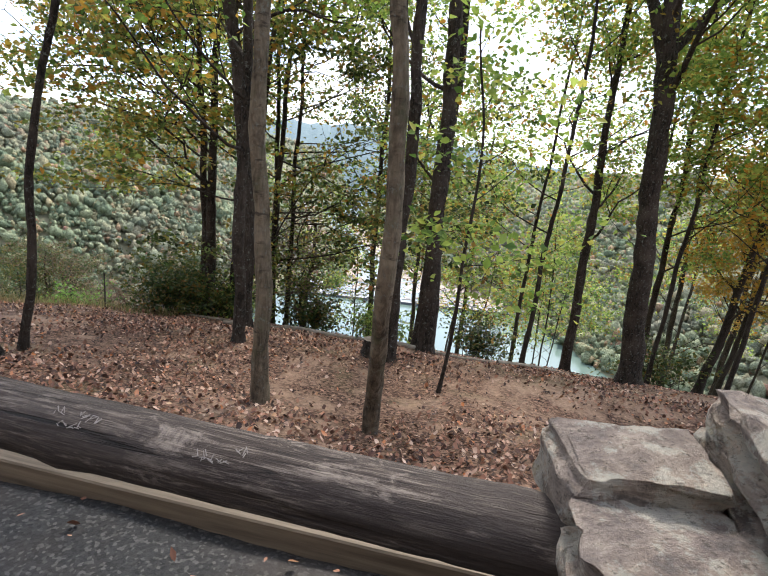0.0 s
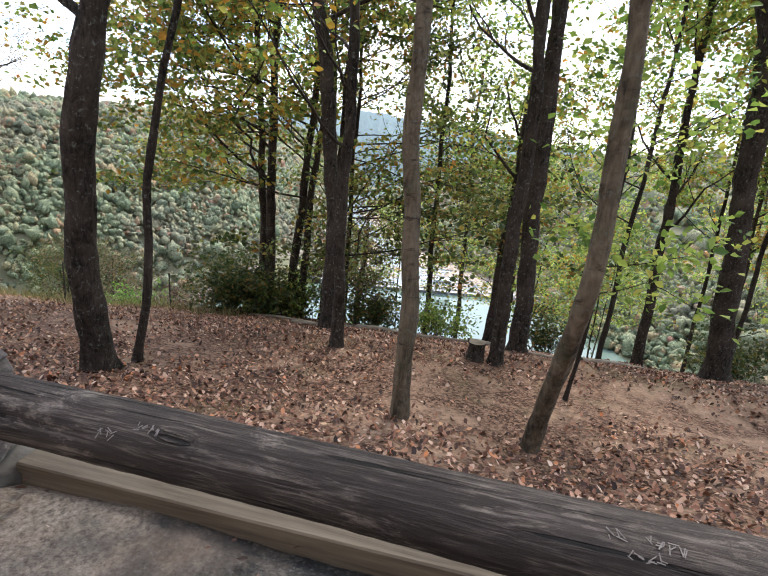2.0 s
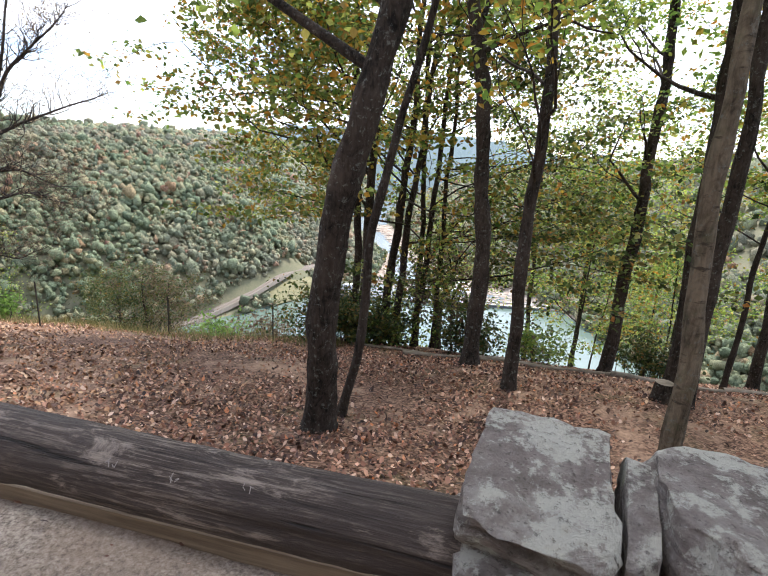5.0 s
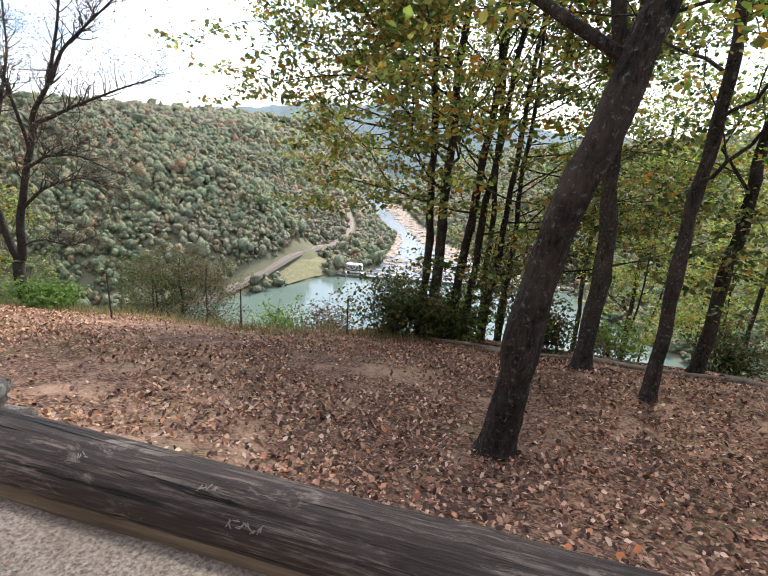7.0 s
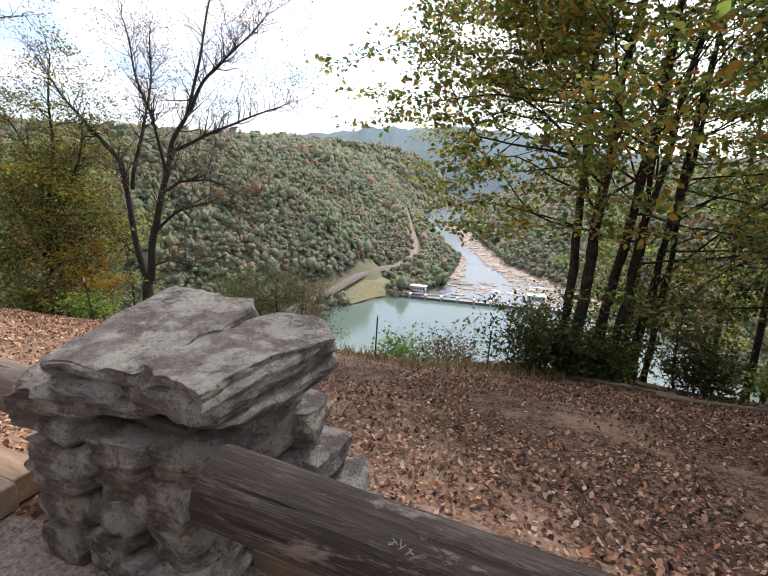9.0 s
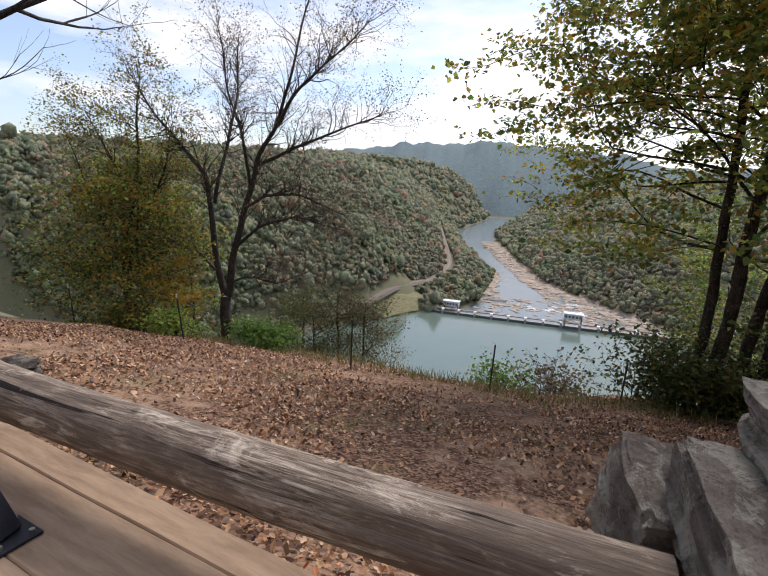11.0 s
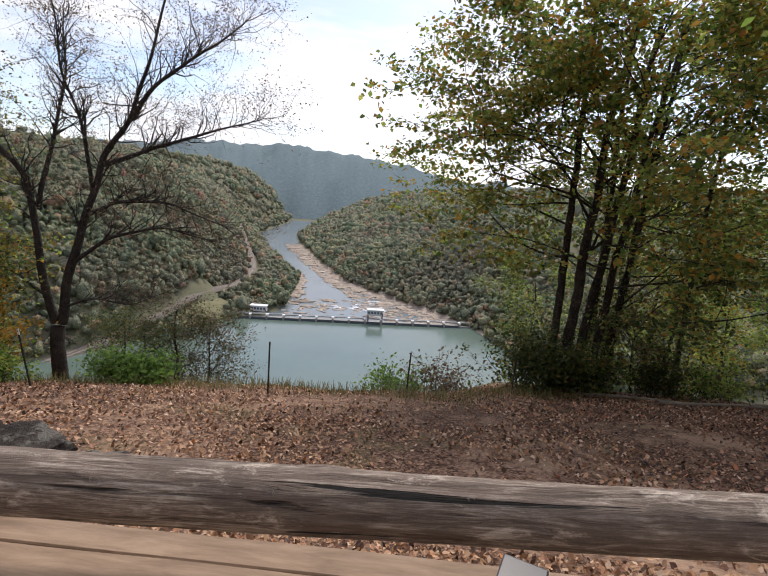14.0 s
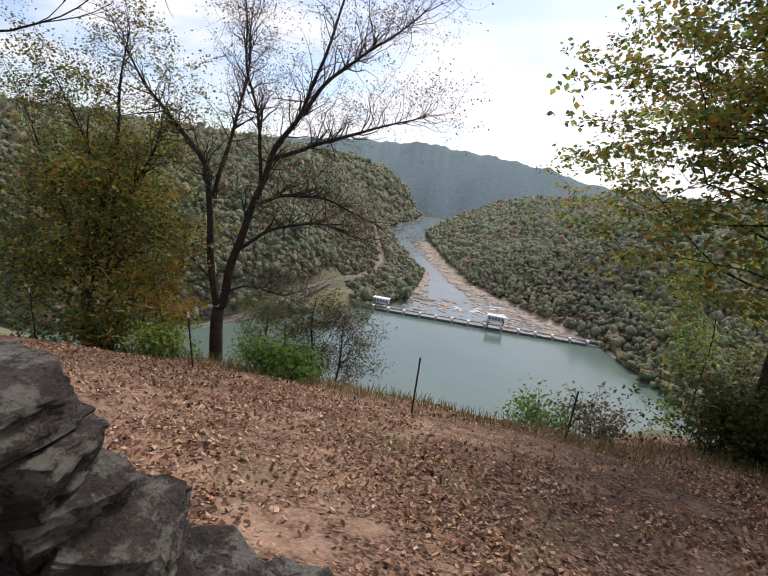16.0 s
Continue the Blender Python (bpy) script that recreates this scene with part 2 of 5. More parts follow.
def stone_mat(name, k, lichen, warm=1.0, gold_most=0.5):
    """Weathered sandstone: bedded sides, blotched plum and grey tops, pale and yellow lichen, pits and hair cracks."""
    m = Mat(name, 0.92, 0, 0.2)
    beds = m.noise(1.0, 8, 0.65, m.vec((2.5, 2.5, 34)), 0.9)
    spot, mid, broad = m.noise(46, 8, 0.78), m.noise(11, 8, 0.72), m.noise(3.2, 6, 0.6)
    lich, gold = m.noise(6.5, 10, 0.75), m.noise(2.9, 8, 0.7)
    c = m.ramp(m.mix(0.55, beds, mid), (0.40, (0.05 * k, 0.042 * k, 0.036 * k)), (0.48, (0.19 * k * warm, 0.165 * k, 0.145 * k / warm)), (0.57, (0.4 * k * warm, 0.37 * k, 0.325 * k / warm)))
    c = m.mix(m.ramp(broad, (0.42, 0.55), (0.6, 0.0)), c, (0.17 * k, 0.145 * k, 0.14 * k))
    c = m.mix(m.ramp(m.each(), (0.0, 0.0), (1.0, 0.4)), c, (0.16 * k, 0.13 * k, 0.11 * k))
    c = m.mix(m.ramp(lich, (0.5, 0.0), (0.545, lichen)), c, (0.56, 0.55, 0.48))
    c = m.mix(m.ramp(gold, (0.62, 0.0), (0.66, gold_most)), c, (0.34, 0.27, 0.1))
    c = m.mix(m.ramp(spot, (0.55, 0.0), (0.62, 0.65)), c, (0.045 * k, 0.038 * k, 0.033 * k))
    m.color(c).bump(m.mix(0.5, m.mix(0.5, beds, mid), spot), 1.0, 0.11)
    return m.m


def simple_mat(name, a, b, scale=8.0, rough=0.8, metal=0.0, bump=0.3, dist=0.01, stretch=(1, 1, 1), spec=0.3):
    m = Mat(name, rough, metal, spec)
    n = m.noise(scale, 7, 0.65, m.vec(stretch), 0.3)
    m.color(m.ramp(n, (0.3, a), (0.72, b)))
    if bump:
        m.bump(n, bump, dist)
    return m.m


GROUND, WOODLAND, PAVING = ground_mat(), woodland_mat(), paving_mat()
LOG_DAMP = log_mat("damp_dark_log", (0.012, 0.009, 0.008), (0.055, 0.041, 0.034), (0.2, 0.165, 0.138), (0.028, 0.02, 0.017))
LOG_DRY = log_mat("dry_grey_log", (0.045, 0.033, 0.026), (0.24, 0.185, 0.145), (0.52, 0.45, 0.375), (0.12, 0.088, 0.07))
STONE = stone_mat("grey_sandstone", 1.5, 0.85, 0.98, 0.15)
STONE_DARK = stone_mat("dark_sandstone", 0.55, 0.3, 1.06, 0.1)
STONE_TAN = stone_mat("tan_sandstone", 1.6, 0.55, 1.14, 0.4)
STONE_PLUM = stone_mat("plum_grey_sandstone", 1.3, 0.5, 1.0, 0.65)
# Mortar colour is darkened to stand in for shade in the stone recesses.
MORTAR = simple_mat("darkened_mortar", (0.06, 0.052, 0.045), (0.19, 0.17, 0.145), 9, 0.95, 0, 0.7, 0.02)
TIMBER = simple_mat("tan_timber", (0.085, 0.065, 0.047), (0.25, 0.2, 0.145), 1.2, 0.85, 0, 0.5, 0.006, (1.2, 22, 22))
DECK = simple_mat("brown_deck_board", (0.2, 0.135, 0.09), (0.4, 0.285, 0.2), 2.0, 0.75, 0, 0.4, 0.004, (1.5, 9, 9))
ENDGRAIN = simple_mat("end_grain", (0.06, 0.045, 0.035), (0.2, 0.16, 0.13), 16, 0.9)
BLACK_STEEL = simple_mat("black_painted_steel", (0.006, 0.0065, 0.011), (0.016, 0.017, 0.028), 30, 0.38, 0.0, 0.1, 0.001, (1, 1, 1), 0.35)
BOLT_STEEL = simple_mat("bolt_steel", (0.25, 0.24, 0.23), (0.5, 0.49, 0.47), 40, 0.35, 1.0)
POST_STEEL = simple_mat("rusty_green_post", (0.02, 0.022, 0.02), (0.07, 0.06, 0.05), 25, 0.7, 0.3)
CARVED = simple_mat("pale_scratched_wood", (0.15, 0.13, 0.12), (0.26, 0.23, 0.21), 60, 0.9, 0, 0)
POST_TOP = simple_mat("worn_white_tip", (0.35, 0.34, 0.3), (0.7, 0.68, 0.62), 25, 0.7)
CONCRETE = simple_mat("dam_concrete", (0.2, 0.19, 0.18), (0.38, 0.365, 0.345), 0.12, 0.9)
ROOF_METAL = simple_mat("white_roof_sheet", (0.7, 0.72, 0.76), (0.82, 0.84, 0.88), 0.3, 0.5)
HOUSE_WALL = simple_mat("gatehouse_wall", (0.42, 0.45, 0.5), (0.6, 0.62, 0.66), 0.3, 0.8)
WINDOW_DARK = simple_mat("dark_window", (0.05, 0.06, 0.08), (0.1, 0.11, 0.13), 0.5, 0.3)
BALLAST = simple_mat("rail_ballast", (0.14, 0.12, 0.1), (0.27, 0.235, 0.2), 1.5, 0.95)
RAIL = simple_mat("rail_steel", (0.16, 0.12, 0.1), (0.3, 0.25, 0.22), 2, 0.5, 0.6)
RIVER_ROCK = simple_mat("river_rock", (0.22, 0.17, 0.135), (0.46, 0.39, 0.32), 0.08, 0.95, 0, 0.5, 0.5)
MEADOW = simple_mat("dry_grass", (0.12, 0.12, 0.065), (0.22, 0.2, 0.11), 0.2, 0.95)
DEADWOOD = simple_mat("dead_wood", (0.10, 0.08, 0.06), (0.28, 0.24, 0.19), 1.5, 0.95, 0, 0.6, 0.01, (3, 3, 12))
# The ridge's blue is distance haze painted into the base colour.
RIDGE_HAZE = simple_mat("painted_haze_ridge", (0.11, 0.15, 0.165), (0.18, 0.225, 0.235), 0.05, 1.0, 0, 0, 0, (1, 1, 1), 0.0)


def water_mat(name, base, rough):
    m = Mat(name, rough, 0, 0.5)
    m.color(m.ramp(m.noise(0.012, 4), (0.3, base), (0.7, tuple(x * 1.15 for x in base))))
    m.bump(m.noise(0.35, 5, 0.6, m.vec((1, 3, 1))), 0.12, 0.4)
    return m.m


LAKE = water_mat("green_reservoir", (0.1, 0.14, 0.118), 0.1)
RIVER = water_mat("pale_shallows", (0.13, 0.16, 0.175), 0.2)
FOAM = simple_mat("white_water", (0.55, 0.57, 0.6), (0.8, 0.82, 0.84), 0.3, 0.8)


# Autumn crown colours, paled and greyed so that they carry the gorge's haze.
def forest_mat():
    m = Mat("autumn_forest_hazed", 0.95, 0, 0.05)
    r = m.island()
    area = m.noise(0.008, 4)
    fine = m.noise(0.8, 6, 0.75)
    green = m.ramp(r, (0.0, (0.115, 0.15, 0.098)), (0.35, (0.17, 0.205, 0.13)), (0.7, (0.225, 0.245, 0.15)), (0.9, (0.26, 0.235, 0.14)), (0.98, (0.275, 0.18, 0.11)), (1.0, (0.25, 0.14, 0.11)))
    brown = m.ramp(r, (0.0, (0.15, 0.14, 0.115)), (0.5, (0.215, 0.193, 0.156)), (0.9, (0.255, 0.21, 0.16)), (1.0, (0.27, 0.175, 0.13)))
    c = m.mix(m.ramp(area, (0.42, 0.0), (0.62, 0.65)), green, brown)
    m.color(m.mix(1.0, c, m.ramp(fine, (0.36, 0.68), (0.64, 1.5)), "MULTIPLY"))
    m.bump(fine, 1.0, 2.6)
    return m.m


FOREST = forest_mat()

# ---- mesh helpers ----


def mesh_from(name, verts, faces, mats, smooth=False, index=None):
    me = bpy.data.meshes.new(name)
    verts, faces = np.asarray(verts, np.float32), np.asarray(faces, np.int32)
    k = faces.shape[1]
    me.vertices.add(len(verts))
    me.vertices.foreach_set("co", verts.ravel())
    me.loops.add(faces.size)
    me.loops.foreach_set("vertex_index", faces.ravel())
    me.polygons.add(len(faces))
    me.polygons.foreach_set("loop_start", np.arange(len(faces), dtype=np.int32) * k)
    for mat in mats if isinstance(mats, (list, tuple)) else [mats]:
        me.materials.append(mat)
    if index is not None:
        me.polygons.foreach_set("material_index", np.asarray(index, np.int32))
    me.polygons.foreach_set("use_smooth", np.full(len(faces), smooth))
    me.update(calc_edges=True)
    return me


def part(name, data, material, parent=None, label="", smooth=False):
    """Links a bmesh, or a mesh, as one object under a thing or a part."""
    if isinstance(data, bmesh.types.BMesh):
        me = bpy.data.meshes.new(name)
        data.to_mesh(me)
        data.free()
        me.materials.append(material)
        if smooth:
            me.polygons.foreach_set("use_smooth", [True] * len(me.polygons))
        data = me
    ob = new(name, data)
    if parent:
        ob.parent = parent
    if label:
        tagged(ob, label)
    return ob


def thing(name, m, label, category, group="", kind=""):
    e = new(name)
    e.empty_display_size = 0.1
    e.matrix_world = m
    return tagged(e, label, category, group, kind)


def box(sx, sy, sz, at=(0, 0, 0), bevel=0.0, turn=None):
    bm = bmesh.new()
    bmesh.ops.create_cube(bm, size=1, matrix=Matrix.Translation(at) @ (turn or Matrix()) @ Matrix.Diagonal((sx, sy, sz, 1)))
    if bevel:
        bmesh.ops.bevel(bm, geom=bm.edges[:], offset=bevel, segments=2, affect="EDGES", profile=0.6)
    return bm


def tube(points, radii, seg=8, caps=True):
    """Rings of a tapered tube along points: verts and quads."""
    p = np.asarray(points, float)
    d = np.gradient(p, axis=0)
    d /= np.linalg.norm(d, axis=1)[:, None] + 1e-9
    ref = np.where(np.abs(d[:, 2:3]) < 0.9, [[0, 0, 1.0]], [[1.0, 0, 0]])
    if np.any(np.abs(d[:, 2]) >= 0.9):
        ref = np.tile([[1.0, 0.13, 0]], (len(p), 1))
    a = np.cross(d, ref)
    a /= np.linalg.norm(a, axis=1)[:, None] + 1e-9
    b = np.cross(d, a)
    th = np.linspace(0, 2 * np.pi, seg, endpoint=False)
    v = p[:, None] + np.asarray(radii)[:, None, None] * (a[:, None] * np.cos(th)[None, :, None] + b[:, None] * np.sin(th)[None, :, None])
    n = len(p)
    i = np.arange(n - 1)[:, None] * seg
    j = np.arange(seg)[None]
    k = (j + 1) % seg
    f = np.stack([i + j, i + k, i + seg + k, i + seg + j], -1).reshape(-1, 4)
    return v.reshape(-1, 3), f


class Soup:
    """Collects quads for one mesh."""

    def __init__(self):
        self.v, self.f, self.n = [], [], 0

    def add(self, v, f):
        self.v.append(v)
        self.f.append(np.asarray(f) + self.n)
        self.n += len(v)

    def mesh(self, name, mat, smooth=True):
        return mesh_from(name, np.concatenate(self.v), np.concatenate(self.f), mat, smooth)


# ---- the lie of the land ----
# s runs outwards from the line of log rails, at right angles to it
# The first three points raise an unseen bank, added to block skylight from behind.
PROFILE_S = [-60, -25, -9.5, -6.5, 0.22, 0.5, 1.0, 2.0, 3.6, 6.0, 8.0, 10.0, 12.0, 14.0]
PROFILE_Z = [26, 18, 9, 0.05, 0.04, -0.15, -0.5, -1.03, -1.48, -2.02, -2.72, -3.35, -4.05, -4.8]


def rail_s(x, y):
    return (y - (2.02 - 0.145 * x)) * 0.99


def near_z(x, y):
    s = rail_s(x, y)
    z = np.interp(s, PROFILE_S, PROFILE_Z)
    z = z + 0.45 * np.clip((x + 6) / 5, 0, 1) * np.exp(-((s - 7.5) / 2.2) ** 2)
    z = z - (0.042 * np.clip(-8 - x, 0, 30) + 0.006 * np.clip(-14 - x, 0, 12) ** 2) * np.clip(s / 8, 0, 1.2)
    z = z + 0.3 * np.clip((x + 9) / 4, 0, 1) * np.clip((s - 8) / 4, 0, 1)
    edge = 9.1 + 3.8 * np.clip((x + 8.5) / 3, 0, 1)
    over = np.clip(s - edge, 0, None)
    z = z - np.where(over < 3, 0.1 * over ** 2, 0.9 + 0.62 * (over - 3))
    out = np.clip(s / 2, 0, 1)
    return z + out * 0.05 * (np.sin(x * 1.7 + 0.6 * y) * np.cos(y * 1.3 - 0.4 * x))


SHORE_L_Y = [0, 300, 378, 493, 598, 640, 700, 926, 1200, 1500, 1800, 2416, 3200, 6000]
SHORE_L_X = [-1100, -520, -345, -232, -158, -120, -92, -92, -185, -270, -330, -290, -350, -400]
SHORE_R_X = [400, 250, 220, 190, 172, 150, 130, -10, -75, -140, -190, -130, -170, -220]


def valley_z(x, y):
    left, right = np.interp(y, SHORE_L_Y, SHORE_L_X), np.interp(y, SHORE_L_Y, SHORE_R_X)
    dl, dr = np.clip(left - x, 0, None), np.clip(x - right, 0, None)
    bench = np.interp(y, [0, 560, 640, 720, 950, 1100, 1300, 7000], [25, 25, 50, 108, 108, 70, 45, 45])
    zl = np.minimum(dl * 0.25, 10) + np.clip(dl - bench, 0, None)
    cap = 152 + 0.052 * np.clip(np.hypot(x, y), 300, 2600)
    zl = cap * (1 - np.exp(-np.interp(y, [0, 800, 1300, 7000], [1.0, 1.1, 1.9, 1.9]) * zl / cap))
    zr = np.minimum(dr * 0.1, 3) + 0.5 * np.clip(dr - 18, 0, None)
    zr = 240 * (1 - np.exp(-zr / 230))
    hills = 14 * np.sin(x * 0.011 + y * 0.006) * np.cos(y * 0.009 - x * 0.004) + 8 * np.sin(x * 0.03 - y * 0.02)
    d = np.maximum(dl, dr)
    return -178 + 2 * (d > 0) + zl + zr + hills * np.clip((d - 90) / 200, 0, 1) + np.where(d > 0, 3, 0)


def land_z(x, y):
    return np.where(y < 200, np.maximum(near_z(x, y), -178.0), np.maximum(near_z(x, y), valley_z(x, y)))


def stretched(lo, hi, step, out_lo, out_hi, grow=1.045):
    core = list(np.arange(lo, hi + 1e-6, step))
    d, v = step, core[-1]
    while v < out_hi:
        d *= grow
        v += d
        core.append(v)
    d, v, low = step, core[0], []
    while v > out_lo:
        d *= grow
        v -= d
        low.append(v)
    return np.array(low[::-1] + core)


gx, gy = stretched(-22, 16, 0.2, -6500, 6500), stretched(-6, 19, 0.2, -700, 7000)
GX, GY = np.meshgrid(gx, gy)
GZ = land_z(GX, GY)
nx, ny = len(gx), len(gy)
gi = (np.arange(ny - 1)[:, None] * nx + np.arange(nx - 1)[None]).ravel()
gf = np.stack([gi, gi + 1, gi + nx + 1, gi + nx], 1)
cx, cy = GX.ravel()[gi] + 0.1, GY.ravel()[gi] + 0.1
cs = rail_s(cx, cy)
kind = np.where(cs > 14, 1, 0)
kind = np.where((cs < 0.3) & ~((cx < -8.5) & (cx > -14) & (cs > -0.12)), 2, kind)
# woodland colour for the added, unseen bank behind the walk
kind = np.where(cs < -10, 1, kind)
valley = (cy > 560) & (GZ.ravel()[gi] < -165)
kind = np.where(valley & (cx > np.interp(cy, SHORE_L_Y, SHORE_R_X) - 60) & (cy < 1100), 4, kind)
ground = new("ground", mesh_from("ground", np.stack([GX, GY, GZ], -1).reshape(-1, 3), gf, [GROUND, WOODLAND, PAVING, PAVING, RIVER_ROCK], True, kind))
tagged(ground, "leaf-strewn slope falling to a wooded river gorge", "ground", kind="structure")


def gz(x, y):
    return float(land_z(np.array(float(x)), np.array(float(y))))


# water: the reservoir above the dam and the shallow river below it
def sheet(name, pts, z, mat, label):
    me = bpy.data.meshes.new(name)
    me.from_pydata([(x, y, z) for x, y in pts], [], [list(range(len(pts)))])
    me.materials.append(mat)
    return tagged(new(name, me), label, "water", kind="structure")


sheet("water_reservoir", [(-900, 150), (500, 150), (500, 611), (-320, 611), (-900, 500)], -172.6, LAKE, "still green water behind the dam")
sheet("water_river", [(-420, 616), (200, 616), (200, 900), (60, 2600), (-600, 2600), (-420, 1400)], -176.4, RIVER, "pale shallow river winding down the gorge")

# ---- distant ridge ----
RIDGE_AZ = [-75, -55, -45, -32, -22, -15, -11, -7, -3, 0.6, 4, 8, 12, 18, 30, 50, 75]
RIDGE_EL = [1.6, 1.8, 2.3, 2.9, 3.6, 4.5, 4.4, 4.9, 4.4, 4.2, 3.8, 3.1, 2.2, 1.8, 2.0, 1.6, 1.2]
az = np.linspace(-75, 75, 420)
top = np.interp(az, RIDGE_AZ, RIDGE_EL) + 0.10 * np.sin(az * 2.1) + 0.05 * np.sin(az * 5.3 + 1) + 0.03 * np.random.RandomState(3).randn(420)
rows = []
for frac, dist in ((-0.7, 2700), (0.05, 3100), (0.42, 3500), (0.78, 3900), (1.0, 4300), (0.2, 4900)):
    h = np.tan(np.radians(top)) * 4300 * frac + (60 * np.sin(az * 0.9 + dist) * np.cos(az * 0.37) if 0 < frac < 0.9 else 0) * (frac < 0.9)
    rows.append(np.stack([np.sin(np.radians(az)) * dist, np.cos(np.radians(az)) * dist, h], -1))
rv = np.concatenate(rows)
ri = (np.arange(len(rows) - 1)[:, None] * 420 + np.arange(419)[None]).ravel()
# far woods, their haze held in the material's blue
ridge = new("backdrop", mesh_from("backdrop", rv, np.stack([ri, ri + 1, ri + 421, ri + 420], 1), RIDGE_HAZE, True))
tagged(ridge, "wooded ridge on the skyline with blue haze painted in", "backdrop", kind="structure")

# ---- log rails ----
def log_rail(a, b, r, seed, label, wood):
    """A peeled log from a to b, slightly crooked, with checks and knots."""
    rng = np.random.RandomState(seed)
    a, b = np.array(a), np.array(b)
    length = float(np.linalg.norm(b - a))
    m = Matrix.Translation(a) @ Vector(b - a).to_track_quat("X", "Z").to_matrix().to_4x4()
    e = thing("log_rail", m, label, "guard rail", "log rails between stone piers")
    n, seg = 90, 40
    t = np.linspace(0, 1, n)
    ph = rng.rand(6) * 6.28
    yy = 0.012 * np.sin(3.1 * t + ph[0]) + 0.006 * np.sin(9 * t + ph[1])
    zz = -0.02 * np.sin(np.pi * t) + 0.008 * np.sin(5 * t + ph[2])
    rad = r * (1 + 0.05 * np.sin(2.5 * t + ph[3]) + 0.012 * np.sin(17 * t + ph[4]))
    th = np.linspace(0, 2 * np.pi, seg, endpoint=False)
    R = rad[:, None] * (1 + 0.02 * np.sin(3 * th + ph[5])[None] + 0.008 * rng.randn(n, seg))
    for _ in range(7):
        k0, th0 = rng.rand(), rng.rand() * 6.28
        dd = ((t[:, None] - k0) * length / 0.07) ** 2 + (np.angle(np.exp(1j * (th[None] - th0))) * r / 0.05) ** 2
        R = R + 0.012 * np.exp(-dd)
    for _ in range(5):
        k0, th0, ln = rng.rand(), rng.rand() * 6.28, 0.1 + 0.2 * rng.rand()
        dd = np.clip(np.abs(t[:, None] - k0) / ln, 0, 1)
        R = R - 0.014 * (1 - dd) * (np.abs(np.angle(np.exp(1j * (th[None] - th0 - 0.3 * (t[:, None] - k0))))) < 0.09)
    v = np.stack([np.repeat(t * length, seg), (yy[:, None] + R * np.cos(th)).ravel(), (zz[:, None] + R * np.sin(th)).ravel()], -1)
    i, j = np.arange(n - 1)[:, None] * seg, np.arange(seg)[None]
    k = (j + 1) % seg
    f = np.stack([i + j, i + seg + j, i + seg + k, i + k], -1).reshape(-1, 4)
    part("trunk", mesh_from("log", v, f, wood, True), wood, e)
    for _ in range(9 if wood is LOG_DAMP else 4):
        i0, j0 = rng.randint(6, n - 8), rng.randint(3, 8)
        p, q = v[i0 * seg + j0], v[i0 * seg + j0 + 1]
        along = v[(i0 + 1) * seg + j0] - p
        nrm = Vector(np.cross(along, q - p)).normalized()
        if nrm.y < 0:
            nrm = -nrm
        ax_ = Vector(along).normalized()
        frame_ = Matrix((ax_, nrm.cross(ax_), nrm)).transposed().to_4x4()
        frame_.translation = Vector(p) + nrm * 0.0015
        bm = bmesh.new()
        for g in range(rng.randint(2, 5)):
            for _s in range(rng.randint(2, 4)):
                m2 = frame_ @ pose(g * 0.022 + rng.uniform(-0.006, 0.006), rng.uniform(-0.01, 0.01), 0, 0, 0, rng.uniform(0, 180)) @ Matrix.Diagonal((rng.uniform(0.01, 0.024), 0.0022, 0.0014, 1))
                bmesh.ops.create_cube(bm, size=1, matrix=m2)
        tagged(part("carving", bm, CARVED, e), "pale scratched marks", kind="stuff")
    for x, ring in ((0.0, 0), (length, n - 1)):
        bm = bmesh.new()
        vs = [bm.verts.new(q) for q in v[ring * seg:(ring + 1) * seg]]
        c = bm.verts.new((x + (0.004 if x else -0.004), yy[ring], zz[ring]))
        for q in range(seg):
            bm.faces.new((vs[q], vs[(q + 1) % seg], c))
        part("end_face", bm, ENDGRAIN, e, "darkened end grain")
    return e


log_rail((1.75, 1.79, 0.42), (-1.95, 2.36, 0.47), 0.102, 1, "damp dark log rail above the asphalt edge", LOG_DAMP)
log_rail((-2.6, 2.37, 0.49), (-7.52, 2.965, 0.635), 0.118, 2, "damp dark log rail facing the leafy slope", LOG_DAMP)
log_rail((-8.5, 3.38, 0.53), (-13.3, 3.80, 0.49), 0.113, 5, "cracked grey knotty log rail beside the wooden deck", LOG_DRY)
log_rail((2.75, 1.62, 0.42), (7.2, 1.0, 0.42), 0.105, 9, "damp dark log rail beyond the stone pier", LOG_DAMP)

